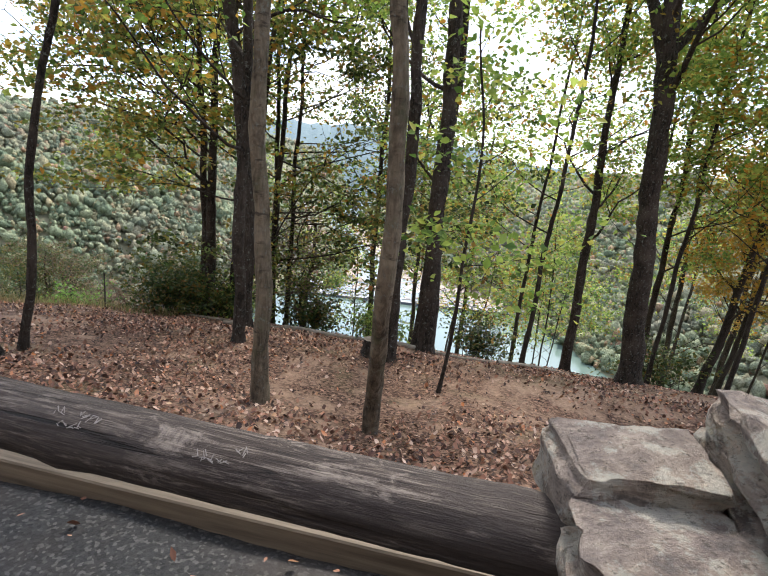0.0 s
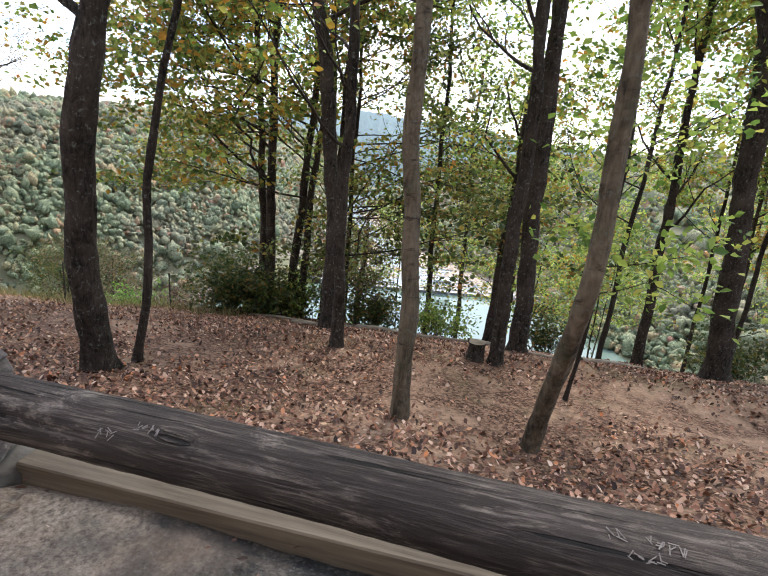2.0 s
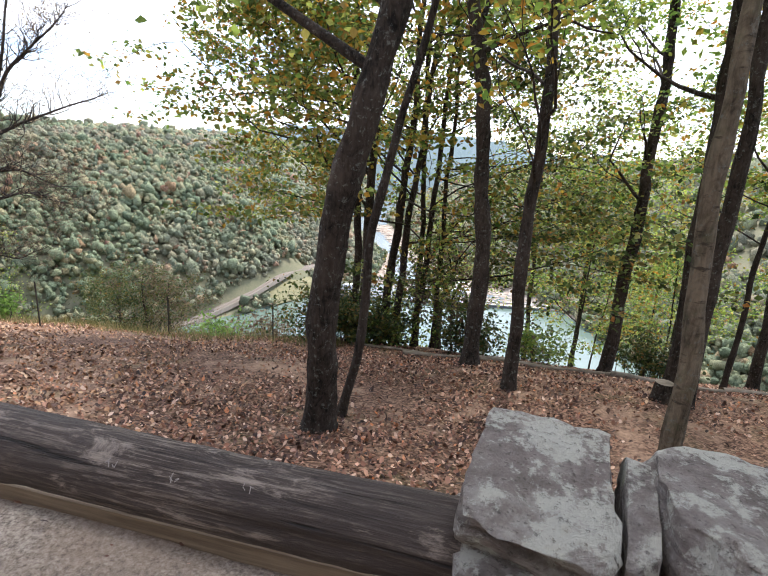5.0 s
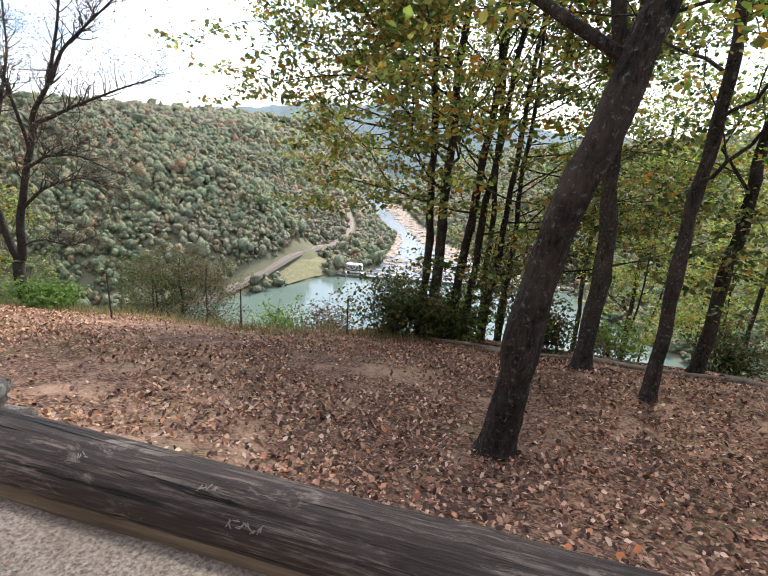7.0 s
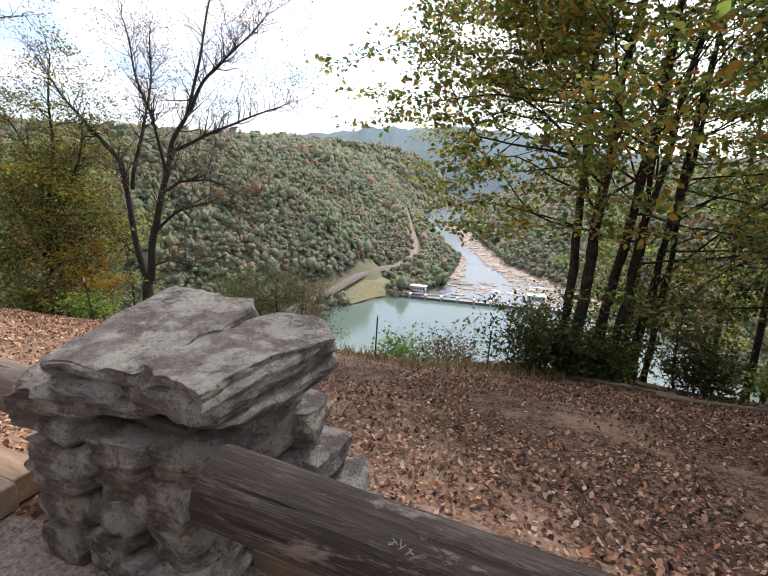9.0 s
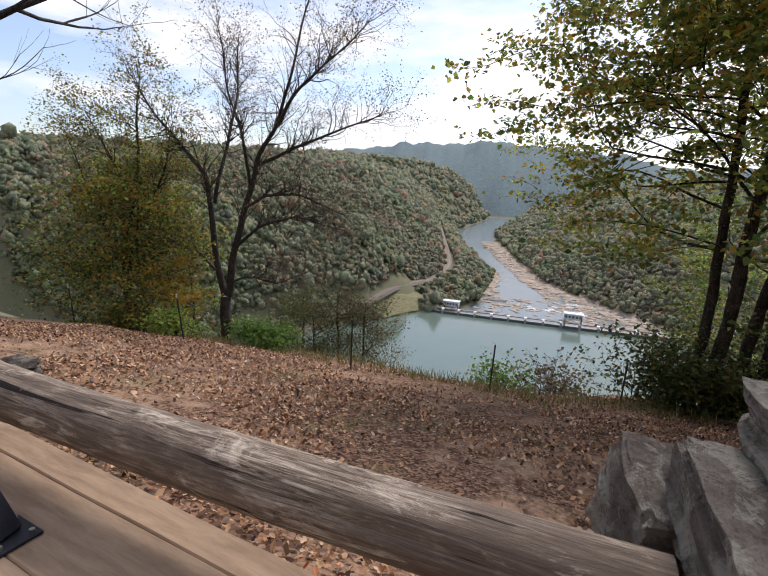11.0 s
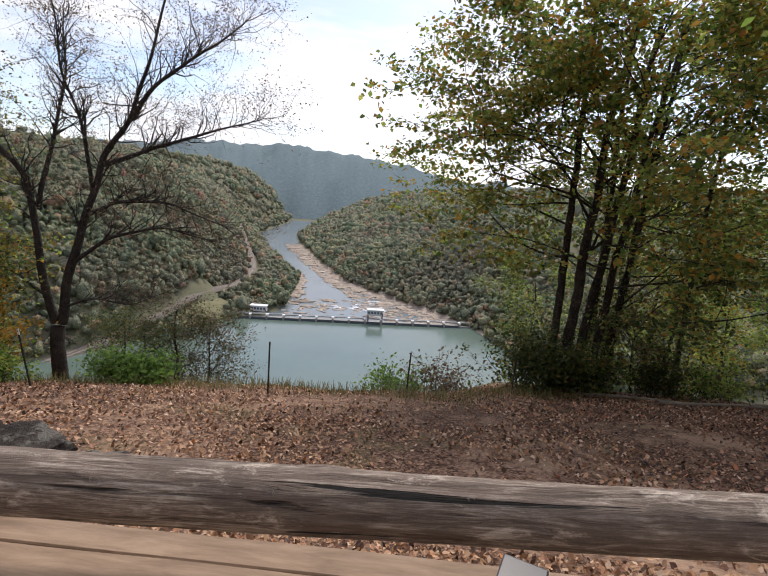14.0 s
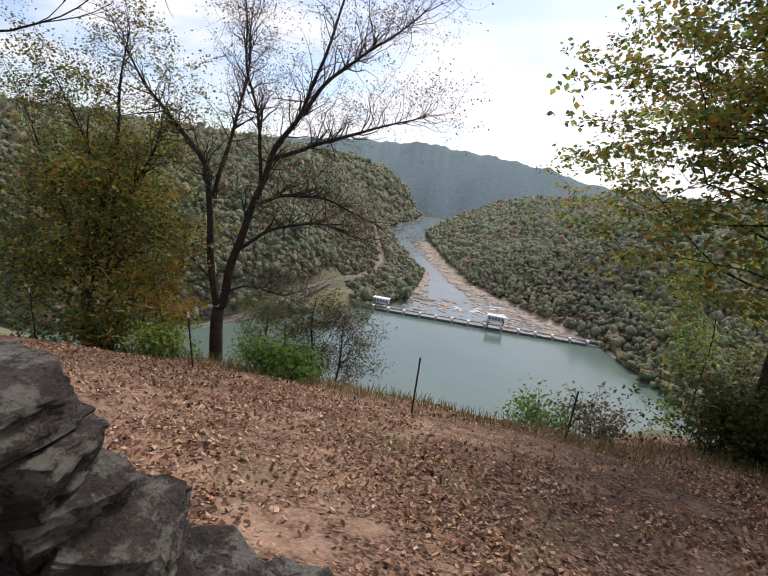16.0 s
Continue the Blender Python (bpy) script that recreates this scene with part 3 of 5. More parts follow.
# ---- stone piers ----
def stone_mesh(sx, sy, sz, seed, rough=0.2, cuts=11):
    """One rough quarried stone: a block with split facets, broken corners and ledges along its beds."""
    rng = random.Random(int(seed * 1000))
    bm = bmesh.new()
    bmesh.ops.create_cube(bm, size=1)
    bmesh.ops.subdivide_edges(bm, edges=bm.edges[:], cuts=cuts, use_grid_fill=True)
    off = Vector((seed * 3.7, seed * 1.3, seed * 7.1))
    k = min(sx, sy, 2.2 * sz)
    half = Vector((sx, sy, sz)) / 2
    planes = []
    for q in range(13):
        a, e = rng.uniform(0, 6.28), rng.uniform(-0.5, 0.5) if q < 6 else rng.uniform(-1.35, 1.35)
        d = Vector((math.cos(a) * math.cos(e), math.sin(a) * math.cos(e), math.sin(e)))
        reach = abs(d.x) * half.x + abs(d.y) * half.y + abs(d.z) * half.z
        planes.append((d, reach * rng.uniform(0.74, 0.95)))
    for q in range(2):
        d = Vector((rng.uniform(-0.16, 0.16), rng.uniform(-0.16, 0.16), 1 if q else -1)).normalized()
        planes.append((d, half.z * rng.uniform(0.9, 1.0)))
    bed_h, tilt = rng.uniform(0.022, 0.045), rng.uniform(-0.15, 0.15)
    steps = [rng.choice((0.02, 0.0, -0.05, -0.1, -0.17)) for _ in range(40)]
    for v in bm.verts:
        p = Vector((v.co.x * sx, v.co.y * sy, v.co.z * sz)) * 1.03
        side = max(abs(v.co.x), abs(v.co.y)) > 0.44
        for d, r in planes:
            over = p.dot(d) - r
            if over > 0:
                p -= d * over
        if side:
            wob = noise.noise(Vector((p.x * 4, p.y * 4, p.z * 3)) + off)
            row = int((p.z + tilt * p.x + 0.03 * wob + half.z) / bed_h) % 40
            out = Vector((v.co.x, v.co.y, 0)).normalized()
            p += out * steps[row] * k * (0.55 + 0.6 * wob)
        n1 = noise.noise_vector(p * 3.0 + off)
        n2 = noise.noise_vector(p * 14.0 + off)
        n3 = noise.noise_vector(p * 40.0 + off)
        v.co = p + Vector((n1.x, n1.y, n1.z * 0.5)) * rough * k * 0.32 + Vector((n2.x, n2.y, n2.z * 0.6)) * k * 0.042 + n3 * k * 0.018
    return bm


def pier(m, label, courses, seed, stone=None):
    """A dry-looking pier of rough stones. A stone: x, y, z of its middle, its size and its turn in degrees."""
    e = thing("stone_pier", m, label, "stone pier", "stone piers of the guard rail")
    for n, (x, y, z, sx, sy, sz, turn, tip) in enumerate(courses):
        o = part("stone", stone_mesh(sx, sy, sz, seed + n * 0.61, 0.11 if max(sx, sy) > 0.5 else 0.2), stone or STONE, e)
        o.matrix_local = pose(x, y, z, tip, tip * 0.6, turn)
    return e


def courses(width, depth, z0, z1, seed, shrink=0.0, n_min=2, n_max=3):
    """Rows of stones that fill a block; returns the rows for pier()."""
    rng = random.Random(seed)
    out, z = [], z0
    while z < z1 - 0.04:
        h = min(rng.uniform(0.11, 0.19), z1 - z)
        k = (z - z0) / max(z1 - z0, 0.01)
        w, d = width * (1 - shrink * k), depth * (1 - shrink * 0.5 * k)
        for row in (-1, 1):
            n = rng.randint(n_min, n_max)
            cuts = sorted([0] + [min(0.9, max(0.1, (i + 1) / n + rng.uniform(-0.1, 0.1))) for i in range(n - 1)] + [1])
            for a, b in zip(cuts, cuts[1:]):
                out.append(((a + b - 1) / 2 * w + rng.uniform(-0.015, 0.015), row * d * 0.25 + rng.uniform(-0.025, 0.025), z + h / 2,
                            (b - a) * w * 1.07, d * 0.56 * rng.uniform(0.96, 1.08), h * 1.12, rng.uniform(-5, 5), rng.uniform(-2, 2)))
        z += h
    return out


def core(e, w, d, z0, z1):
    part("mortar_core", box(w, d, z1 - z0, (0, 0, (z0 + z1) / 2), 0.02), MORTAR, e, "mortar between the stones, darkened as shade in the gaps")


def mortar_foot(e, w, d, z, seed):
    bm = bmesh.new()
    bmesh.ops.create_cube(bm, size=1)
    bmesh.ops.subdivide_edges(bm, edges=bm.edges[:], cuts=5, use_grid_fill=True)
    for v in bm.verts:
        k = 1 - 0.22 * (v.co.z + 0.5)
        n1 = noise.noise_vector(v.co * 2.3 + Vector((seed, 0, 0)))
        v.co = Vector((v.co.x * w * k, v.co.y * d * k, v.co.z * 0.16)) + Vector((n1.x, n1.y, n1.z * 0.6)) * 0.07
        v.co.z += z
    part("mortar_foot", bm, MORTAR, e, "smeared mortar footing", True)


ANGLE = -8.3
# pier 0, where the walk begins
p0 = pier(pose(2.09, 1.70, 0, 0, 0, ANGLE), "sandstone pier with pale stepped cap stones", courses(0.98, 0.62, 0.0, 0.46, 11) + [
    (-0.36, 0.15, 0.575, 0.40, 0.30, 0.20, 4, 2), (-0.36, -0.14, 0.545, 0.38, 0.34, 0.16, -3, 0),
    (0.16, 0.02, 0.66, 0.62, 0.62, 0.30, -6, 2), (0.42, -0.1, 0.56, 0.3, 0.4, 0.2, 7, 0)], 3, STONE_TAN)
core(p0, 0.88, 0.54, -0.1, 0.5)
mortar_foot(p0, 1.15, 0.85, 0.08, 1.0)
# pier 1, with two big cap slabs and a thin stone wedged between them
p1 = pier(pose(-2.26, 2.36, 0, 0, 0, ANGLE), "sandstone pier with two thick cap slabs", courses(0.86, 0.46, 0.0, 0.44, 21) + [
    (0.225, 0.0, 0.595, 0.42, 0.46, 0.30, 2, 1), (-0.27, 0.02, 0.635, 0.37, 0.52, 0.17, -10, 2),
    (-0.03, -0.01, 0.59, 0.07, 0.40, 0.24, -10, 3), (0.40, 0.14, 0.49, 0.2, 0.18, 0.12, 10, 0), (-0.33, -0.04, 0.5, 0.3, 0.42, 0.14, 0, 0), (-0.06, -0.05, 0.47, 0.34, 0.38, 0.12, 4, 0),
    (0.2, -0.02, 0.44, 0.42, 0.42, 0.09, -4, 1)], 5)
core(p1, 0.6, 0.28, -0.1, 0.5)
mortar_foot(p1, 1.0, 0.72, 0.08, 2.0)
# pier 2, tall and overhanging, thin beds under wide flat caps
p2 = pier(pose(-8.0, 3.38, 0.02, 0, 0, ANGLE), "tall sandstone pier with overhanging flat cap stones", courses(0.78, 0.62, -0.6, 0.66, 31, 0.0, 2, 3) + [
    (-0.06, 0.02, 0.83, 0.5, 0.8, 0.2, 8, 2), (0.36, 0.06, 0.81, 0.36, 0.8, 0.2, -4, 1), (-0.35, -0.02, 0.66, 0.24, 0.66, 0.26, 9, 10), (-0.5, 0.28, 0.52, 0.3, 0.34, 0.3, 24, 14),
    (0.1, 0.28, 0.69, 0.62, 0.3, 0.1, 6, 0), (0.30, 0.36, 0.42, 0.32, 0.28, 0.2, 12, 0), (0.36, 0.44, 0.2, 0.3, 0.28, 0.16, -8, 3),
    (0.44, 0.50, 0.02, 0.34, 0.28, 0.16, 15, 0), (0.54, 0.58, -0.2, 0.3, 0.26, 0.14, 20, 4), (0.68, 0.66, -0.42, 0.3, 0.24, 0.12, -12, 4)], 7, STONE_PLUM)
core(p2, 0.56, 0.42, -0.7, 0.66)
# pier 3, stepping down the slope in big loose blocks
p3 = pier(pose(-13.74, 3.98, -0.04, 0, 0, ANGLE), "stepped pier of big dark sandstone blocks", courses(0.9, 0.66, -0.5, 0.86, 41, 0.0, 2, 3) + [
    (0.26, 0.02, 0.97, 0.56, 0.54, 0.17, 8, 3), (-0.25, 0.0, 0.96, 0.46, 0.62, 0.16, -4, 0),
    (0.40, 0.16, 0.78, 0.36, 0.34, 0.19, 18, 6), (0.44, 0.24, 0.6, 0.34, 0.32, 0.18, -10, 8), (0.5, 0.3, 0.44, 0.34, 0.3, 0.16, 14, 4), (0.6, 0.38, 0.27, 0.26, 0.3, 0.24, 25, -10),
    (0.72, 0.46, 0.08, 0.28, 0.28, 0.2, 12, 12), (0.84, 0.54, -0.08, 0.3, 0.26, 0.16, -15, 8), (0.98, 0.60, -0.24, 0.26, 0.26, 0.15, 22, 6), (0.62, 0.3, 0.5, 0.32, 0.34, 0.22, 30, 14), (0.8, 0.5, 0.22, 0.34, 0.3, 0.24, -20, 16), (0.98, 0.74, -0.06, 0.34, 0.3, 0.2, 12, 10), (1.12, 0.86, -0.3, 0.34, 0.3, 0.18, 30, 8)], 9, STONE_DARK)
core(p3, 0.64, 0.42, -0.7, 0.86)

# ---- timber edging, deck and bench ----
def timber(x0, x1, off, z, w, h, name, label, cat, mat, seed):
    """A sawn timber laid parallel to the rails, its middle off metres outwards of their line."""
    e_y = lambda x: 2.02 - 0.145 * x + off
    a, b = Vector((x0, e_y(x0), z)), Vector((x1, e_y(x1), z))
    length = (b - a).length
    bm = bmesh.new()
    bmesh.ops.create_cube(bm, size=1, matrix=Matrix.Diagonal((length, w, h, 1)))
    bmesh.ops.subdivide_edges(bm, edges=[q for q in bm.edges if abs((q.verts[0].co - q.verts[1].co).x) > 0.1], cuts=24)
    for v in bm.verts:
        n1 = noise.noise_vector(Vector((v.co.x * 1.5 + seed, v.co.y * 9, v.co.z * 9)))
        v.co += Vector((0, n1.y * 0.006, n1.z * 0.005))
    bmesh.ops.bevel(bm, geom=[q for q in bm.edges if q.is_boundary or q.calc_face_angle(0) > 1.0], offset=0.006, segments=1, affect="EDGES")
    o = part(name, bm, mat)
    o.matrix_world = Matrix.Translation((a + b) / 2) @ (b - a).to_track_quat("X", "Z").to_matrix().to_4x4()
    if label:
        tagged(o, label, cat)
    return o


timber(1.6, -1.75, 0.25, 0.045, 0.10, 0.12, "edge_timber", "tan sawn timber kerb lying under the log rail", "timber kerb", TIMBER, 1)
timber(-2.75, -7.6, 0.2, 0.05, 0.11, 0.13, "edge_timber", "tan sawn timber kerb lying beside sandy gravel", "timber kerb", TIMBER, 2)
deck = thing("deck", pose(0, 0, 0), "low deck of brown worn wooden boards", "deck", kind="structure")
for n, (off, w) in enumerate(((0.02, 0.14), (-0.21, 0.31), (-0.53, 0.32), (-0.86, 0.32), (-1.19, 0.32), (-1.45, 0.19))):
    o = timber(-8.75, -13.0, off, 0.115, w, 0.13, "board", "", "", DECK, 10 + n)
    o.parent = deck


def bar(a, b, w, t, parent, name, roll=0.0):
    """A flat steel bar from a to b."""
    a, b = Vector(a), Vector(b)
    o = part(name, box(w, t, (b - a).length, (0, 0, 0), 0.004), BLACK_STEEL, parent)
    o.matrix_local = Matrix.Translation((a + b) / 2) @ (b - a).to_track_quat("Z", "Y").to_matrix().to_4x4() @ pose(0, 0, 0, 0, 0, roll)
    return o


def bench_frame(m, corner):
    """The end of a bench: a bolted plate, a slanting leg and a wide flat arm."""
    e = thing("bench", m, "black steel bench end bolted to the wooden deck", "bench")
    plate = part("base_plate", box(0.17, 0.15, 0.012, (0, 0, 0.006), 0.003), BLACK_STEEL, e)
    for bx in (-0.06, 0.06):
        for by in (-0.05, 0.05):
            bm = bmesh.new()
            bmesh.ops.create_cone(bm, segments=6, radius1=0.011, radius2=0.010, depth=0.014, cap_ends=True, matrix=Matrix.Translation((bx, by, 0.019)))
            part("bolt", bm, BOLT_STEEL, plate)
    bar((0, 0, 0.01), corner, 0.085, 0.045, e, "leg")
    c_ = Vector(corner)
    arm = part("arm", box(0.13, 0.62, 0.05, (0, 0, 0), 0.005), BLACK_STEEL, e)
    arm.matrix_local = Matrix.Translation(c_ + Vector((-0.11, -0.26, -0.005))) @ pose(0, 0, 0, 0, 0, -23)
    bar(c_ + Vector((-0.22, -0.52, -0.02)), (-0.36, -0.62, 0.01), 0.085, 0.045, e, "rear_leg")
    part("rear_plate", box(0.17, 0.15, 0.012, (-0.36, -0.62, 0.006), 0.003), BLACK_STEEL, e)


bench_frame(pose(-10.57, 3.23, 0.182, 0, 0, ANGLE), (-0.19, -0.06, 0.39))

# ---- fence posts ----
def fence_post(x, y, h, lean, white):
    e = thing("fence_post", pose(x, y, gz(x, y) - 0.05, 0, lean, 0), "thin dark steel post standing in the leaves" if not white else "thin steel post with a worn white tip",
              "fence post", "fence posts along the drop")
    bm = bmesh.new()
    for a in (box(0.035, 0.007, h, (0, 0, h / 2)), box(0.007, 0.03, h, (0, 0.014, h / 2))):
        me = bpy.data.meshes.new("tmp")
        a.to_mesh(me)
        a.free()
        bm.from_mesh(me)
        bpy.data.meshes.remove(me)
    for k in range(int(h / 0.06)):
        bmesh.ops.create_cube(bm, size=1, matrix=Matrix.Translation((0, -0.006, 0.1 + k * 0.06)) @ Matrix.Diagonal((0.016, 0.01, 0.012, 1)))
    part("shaft", bm, POST_STEEL, e)
    if white:
        part("tip", box(0.04, 0.016, 0.14, (0, 0, h - 0.06), 0.003), POST_TOP, e, "worn white tip")


for x, y, h, lean, white in ((-12.78, 11.7, 1.25, 1, 0), (-9.65, 12.33, 1.15, 2, 0), (-6.93, 12.7, 1.05, 1, 0), (-17.7, 11.84, 1.35, -7, 1), (-22.3, 12.3, 1.35, -5, 1)):
    fence_post(x, y, h, lean, white)

# ---- trees ----
def leaf_soup(centres, n_each, spread, size, rng, droop=0.3):
    """Folded leaves strewn round the centres: verts and quads, two quads a leaf."""
    c = np.repeat(np.asarray(centres), n_each, 0)
    n = len(c)
    c = c + rng.randn(n, 3) * np.asarray(spread)
    d = rng.randn(n, 3)
    d[:, 2] = d[:, 2] * 0.5 - droop
    d /= np.linalg.norm(d, axis=1)[:, None]
    up = rng.randn(n, 3) * 0.6 + [0, 0, 1.0]
    w = np.cross(d, up)
    w /= np.linalg.norm(w, axis=1)[:, None] + 1e-9
    nn = np.cross(w, d)
    s = (size * (0.6 + 0.8 * rng.rand(n)))[:, None]
    base, tip = c, c + d * s
    l1, r1 = c + d * s * 0.45 + w * s * 0.36 + nn * s * 0.12, c + d * s * 0.45 - w * s * 0.36 + nn * s * 0.12
    l2, r2 = c + d * s * 0.78 + w * s * 0.2 + nn * s * 0.05, c + d * s * 0.78 - w * s * 0.2 + nn * s * 0.05
    v = np.stack([base, l1, l2, tip, r2, r1], 1).reshape(-1, 3)
    k = np.arange(n)[:, None] * 6
    f = np.concatenate([k + [0, 1, 2, 3], k + [0, 3, 4, 5]], 1).reshape(-1, 4)
    return v, f


def grow(soup, p, d, length, r, depth, rng, tips, spread=0.6, rise=0.12, seg=5, wob=0.16):
    """A limb that forks, thinner each time; its tips take the leaves."""
    n = 5
    pts, q, dd = [p.copy()], p.copy(), d / np.linalg.norm(d)
    for _ in range(n - 1):
        dd = dd + rng.randn(3) * wob + [0, 0, rise]
        dd /= np.linalg.norm(dd)
        q = q + dd * length / (n - 1)
        pts.append(q.copy())
    rad = np.linspace(r, r * 0.5, n)
    soup.add(*tube(pts, rad, seg))
    if depth <= 0:
        tips.append(pts[-1])
        tips.append(pts[2])
        return
    if depth <= 1:
        tips.append(pts[3])
    kids = 2 + (rng.rand() < 0.55)
    for k in range(kids):
        at = pts[-1] if k == 0 else pts[rng.randint(2, n)]
        nd = dd + rng.randn(3) * spread
        grow(soup, at, nd, length * rng.uniform(0.58, 0.82), r * (0.5 if k == 0 else 0.36), depth - 1, rng, tips, spread, rise, max(3, seg - 1), wob)


def tree(x, y, r, height, seed, bark, leaf, label, lean=(0, 0), limbs=8, limb_from=0.3, depth=2, limb_len=1.8, leaves=30, size=0.095,
         spread=0.26, bend=0.25, group="", name="tree", sink=0.1, rise=0.12, limb_r=0.32, flare=1.5, side=None, fork=None, zbase=None, way=None, thin=None):
    rng = np.random.RandomState(seed)
    z0 = (gz(x, y) if zbase is None else zbase) - sink
    e = thing(name, pose(x, y, z0), label, "tree" if name == "tree" else name.replace("_", " "), group)
    n = 44
    t = np.linspace(0, 1, n)
    ph = rng.rand(4) * 6.28
    px_ = lean[0] * t * height + bend * np.sin(2.4 * t + ph[0]) * t + 0.05 * np.sin(11 * t + ph[1]) * t
    py_ = lean[1] * t * height + bend * np.sin(2.1 * t + ph[2]) * t
    pts = np.stack([px_, py_, t * height], -1)
    if way:
        wh, wx, wy = zip(*way)
        hh = t * height
        ker = np.ones(3) / 3
        for axis, wv in ((0, wx), (1, wy)):
            q = np.interp(hh, wh, wv)
            pts[:, axis] = np.convolve(np.pad(q, 1, "edge"), ker, "valid") + 0.04 * np.sin(3 * t + ph[axis]) * t
    pts[:, 0] += (0.3 * min(r, 0.09) * np.sin(t * height * 1.9 + ph[3]) + 0.1 * min(r, 0.1) * np.sin(t * height * 5.3 + ph[1])) * np.clip(t * 6, 0, 1)
    pts[:, 1] += 0.3 * min(r, 0.09) * np.sin(t * height * 2.3 + ph[0]) * np.clip(t * 6, 0, 1)
    rad = r * (1 - 0.62 * t) * (1 + (flare - 1) * np.exp(-t * height / 0.16)) * (1 + 0.04 * rng.randn(n))
    if thin:
        rad = rad * np.interp(t, [0, thin[0], thin[0] + 0.06, 1], [1, 1, thin[1], thin[1] * 0.5])
    s = Soup()
    v, f = tube(pts, rad, 14 if r > 0.06 else 8)
    v = v + 0.05 * r * rng.randn(*v.shape)
    s.add(v, f)
    part("trunk", s.mesh("trunk", bark), bark, e)
    tips = []

    def limb(*args):
        one = Soup()
        grow(one, *args)
        part("limb", one.mesh("limb", bark), bark, e)
    for k in range(limbs):
        u = limb_from + (0.97 - limb_from) * (k + rng.rand()) / limbs
        p = np.array([np.interp(u, t, pts[:, i]) for i in range(3)])
        a = rng.rand() * 6.28 if side is None else side + rng.randn() * 0.8
        d = np.array([math.cos(a), math.sin(a), rng.uniform(0.1, 0.8)])
        limb(p, d, limb_len * rng.uniform(0.6, 1.2) * (1.15 - 0.5 * u), r * limb_r * (1.1 - 0.5 * u), depth, rng, tips, 0.6, rise)
    for u, a, el, ln, fr in fork or ():
        p = np.array([np.interp(u, t, pts[:, i]) for i in range(3)])
        limb(p, np.array([math.cos(a), math.sin(a), el]), ln, r * fr, depth, rng, tips, 0.45, 0.08, 8, 0.08)
    if leaves and tips:
        mats = leaf if isinstance(leaf, list) else [leaf]
        v, f = leaf_soup(tips, leaves, (spread, spread, spread * 0.26), size, rng)
        idx = np.repeat(rng.randint(0, len(mats), len(f) // 2 + 1), 2)[:len(f)]
        o = part("crown", mesh_from("crown", v, f, mats, False, idx), None, e)
        tagged(o, kind="stuff")
    return e


G = "trees on the overlook slope"
# the named trunks of the near slope
tree(-3.99, 5.92, 0.175, 8.0, 101, BARK_DARK, [LEAF_GREEN, LEAF_OAK], "thick dark-barked tree leaning out of the leaf litter", limbs=4, limb_from=0.6, group=G, flare=1.5, limb_len=2.6, leaves=26, depth=2, size=0.12, spread=0.4,
     way=[(0, 0, 0), (1.6, 0.11, -0.25), (3.0, 0.35, -0.36), (5, 0.95, -0.4), (8, 1.75, -0.4)], fork=[(0.47, 2.9, 0.35, 2.4, 0.3), (0.53, 2.6, 0.6, 3.0, 0.28), (0.6, 0.9, 0.9, 2.4, 0.3)])
tree(-3.86, 6.38, 0.06, 7.5, 102, BARK_DARK, LEAF_GREEN, "slim dark tree beside a thicker trunk", limbs=4, limb_from=0.6, group=G, bend=0.1,
     way=[(0, 0, 0), (1.0, 0.25, 0), (2.2, 0.3, 0), (4, 0.75, 0), (7.5, 1.5, 0)])
tree(-0.37, 5.67, 0.098, 9, 103, BARK_GREY, LEAF_GREEN, "slender grey-barked tree with branch scars", lean=(-0.02, 0.0), limbs=3, limb_from=0.7, group=G, bend=0.06, flare=1.25)
tree(0.94, 5.35, 0.088, 8.5, 104, BARK_GREY, LEAF_GREEN, "pale grey tree leaning towards the rail", limbs=5, limb_from=0.5, group=G, leaves=18, flare=1.2,
     way=[(0, 0, 0), (0.9, 0.03, -0.32), (1.9, 0.07, -0.7), (4, -0.05, -0.85), (8.5, -0.35, -0.85)])
tree(-1.53, 8.12, 0.1, 10, 105, BARK_DARK, [LEAF_GREEN, LEAF_GREEN, LEAF_GOLD], "thin dark tree with autumn leaves", lean=(0.0, 0.0), limbs=9, limb_from=0.26, group=G, leaves=18, bend=0.12)
tree(-2.0, 9.7, 0.155, 13, 106, BARK_DARK, LEAF_GREEN, "tall dark tree with a curved trunk", limbs=7, limb_from=0.42, group=G,
     way=[(0, 0, 0), (2, 0.06, 0), (4.5, -0.12, 0), (7, -0.6, 0), (13, -1.2, 0)], fork=[(0.45, 0.9, 1.5, 2.2, 0.35)])
tree(1.04, 8.05, 0.115, 11, 107, BARK_DARK, LEAF_GREEN, "straight dark-barked tree beside a stump", lean=(-0.01, 0.0), limbs=6, limb_from=0.42, group=G, bend=0.12)
tree(1.75, 9.7, 0.17, 12, 117, BARK_DARK, LEAF_GREEN, "straight dark tree rising from the leaves", lean=(-0.02, 0.0), limbs=6, limb_from=0.4, group=G, bend=0.12)
tree(1.8, 6.94, 0.03, 4.8, 108, BARK_THIN, LEAF_GREEN, "thin sapling with a few broad leaves", lean=(0.03, 0), limbs=9, limb_from=0.3, limb_len=0.9, depth=1, leaves=20, group=G, bend=0.25, size=0.1)
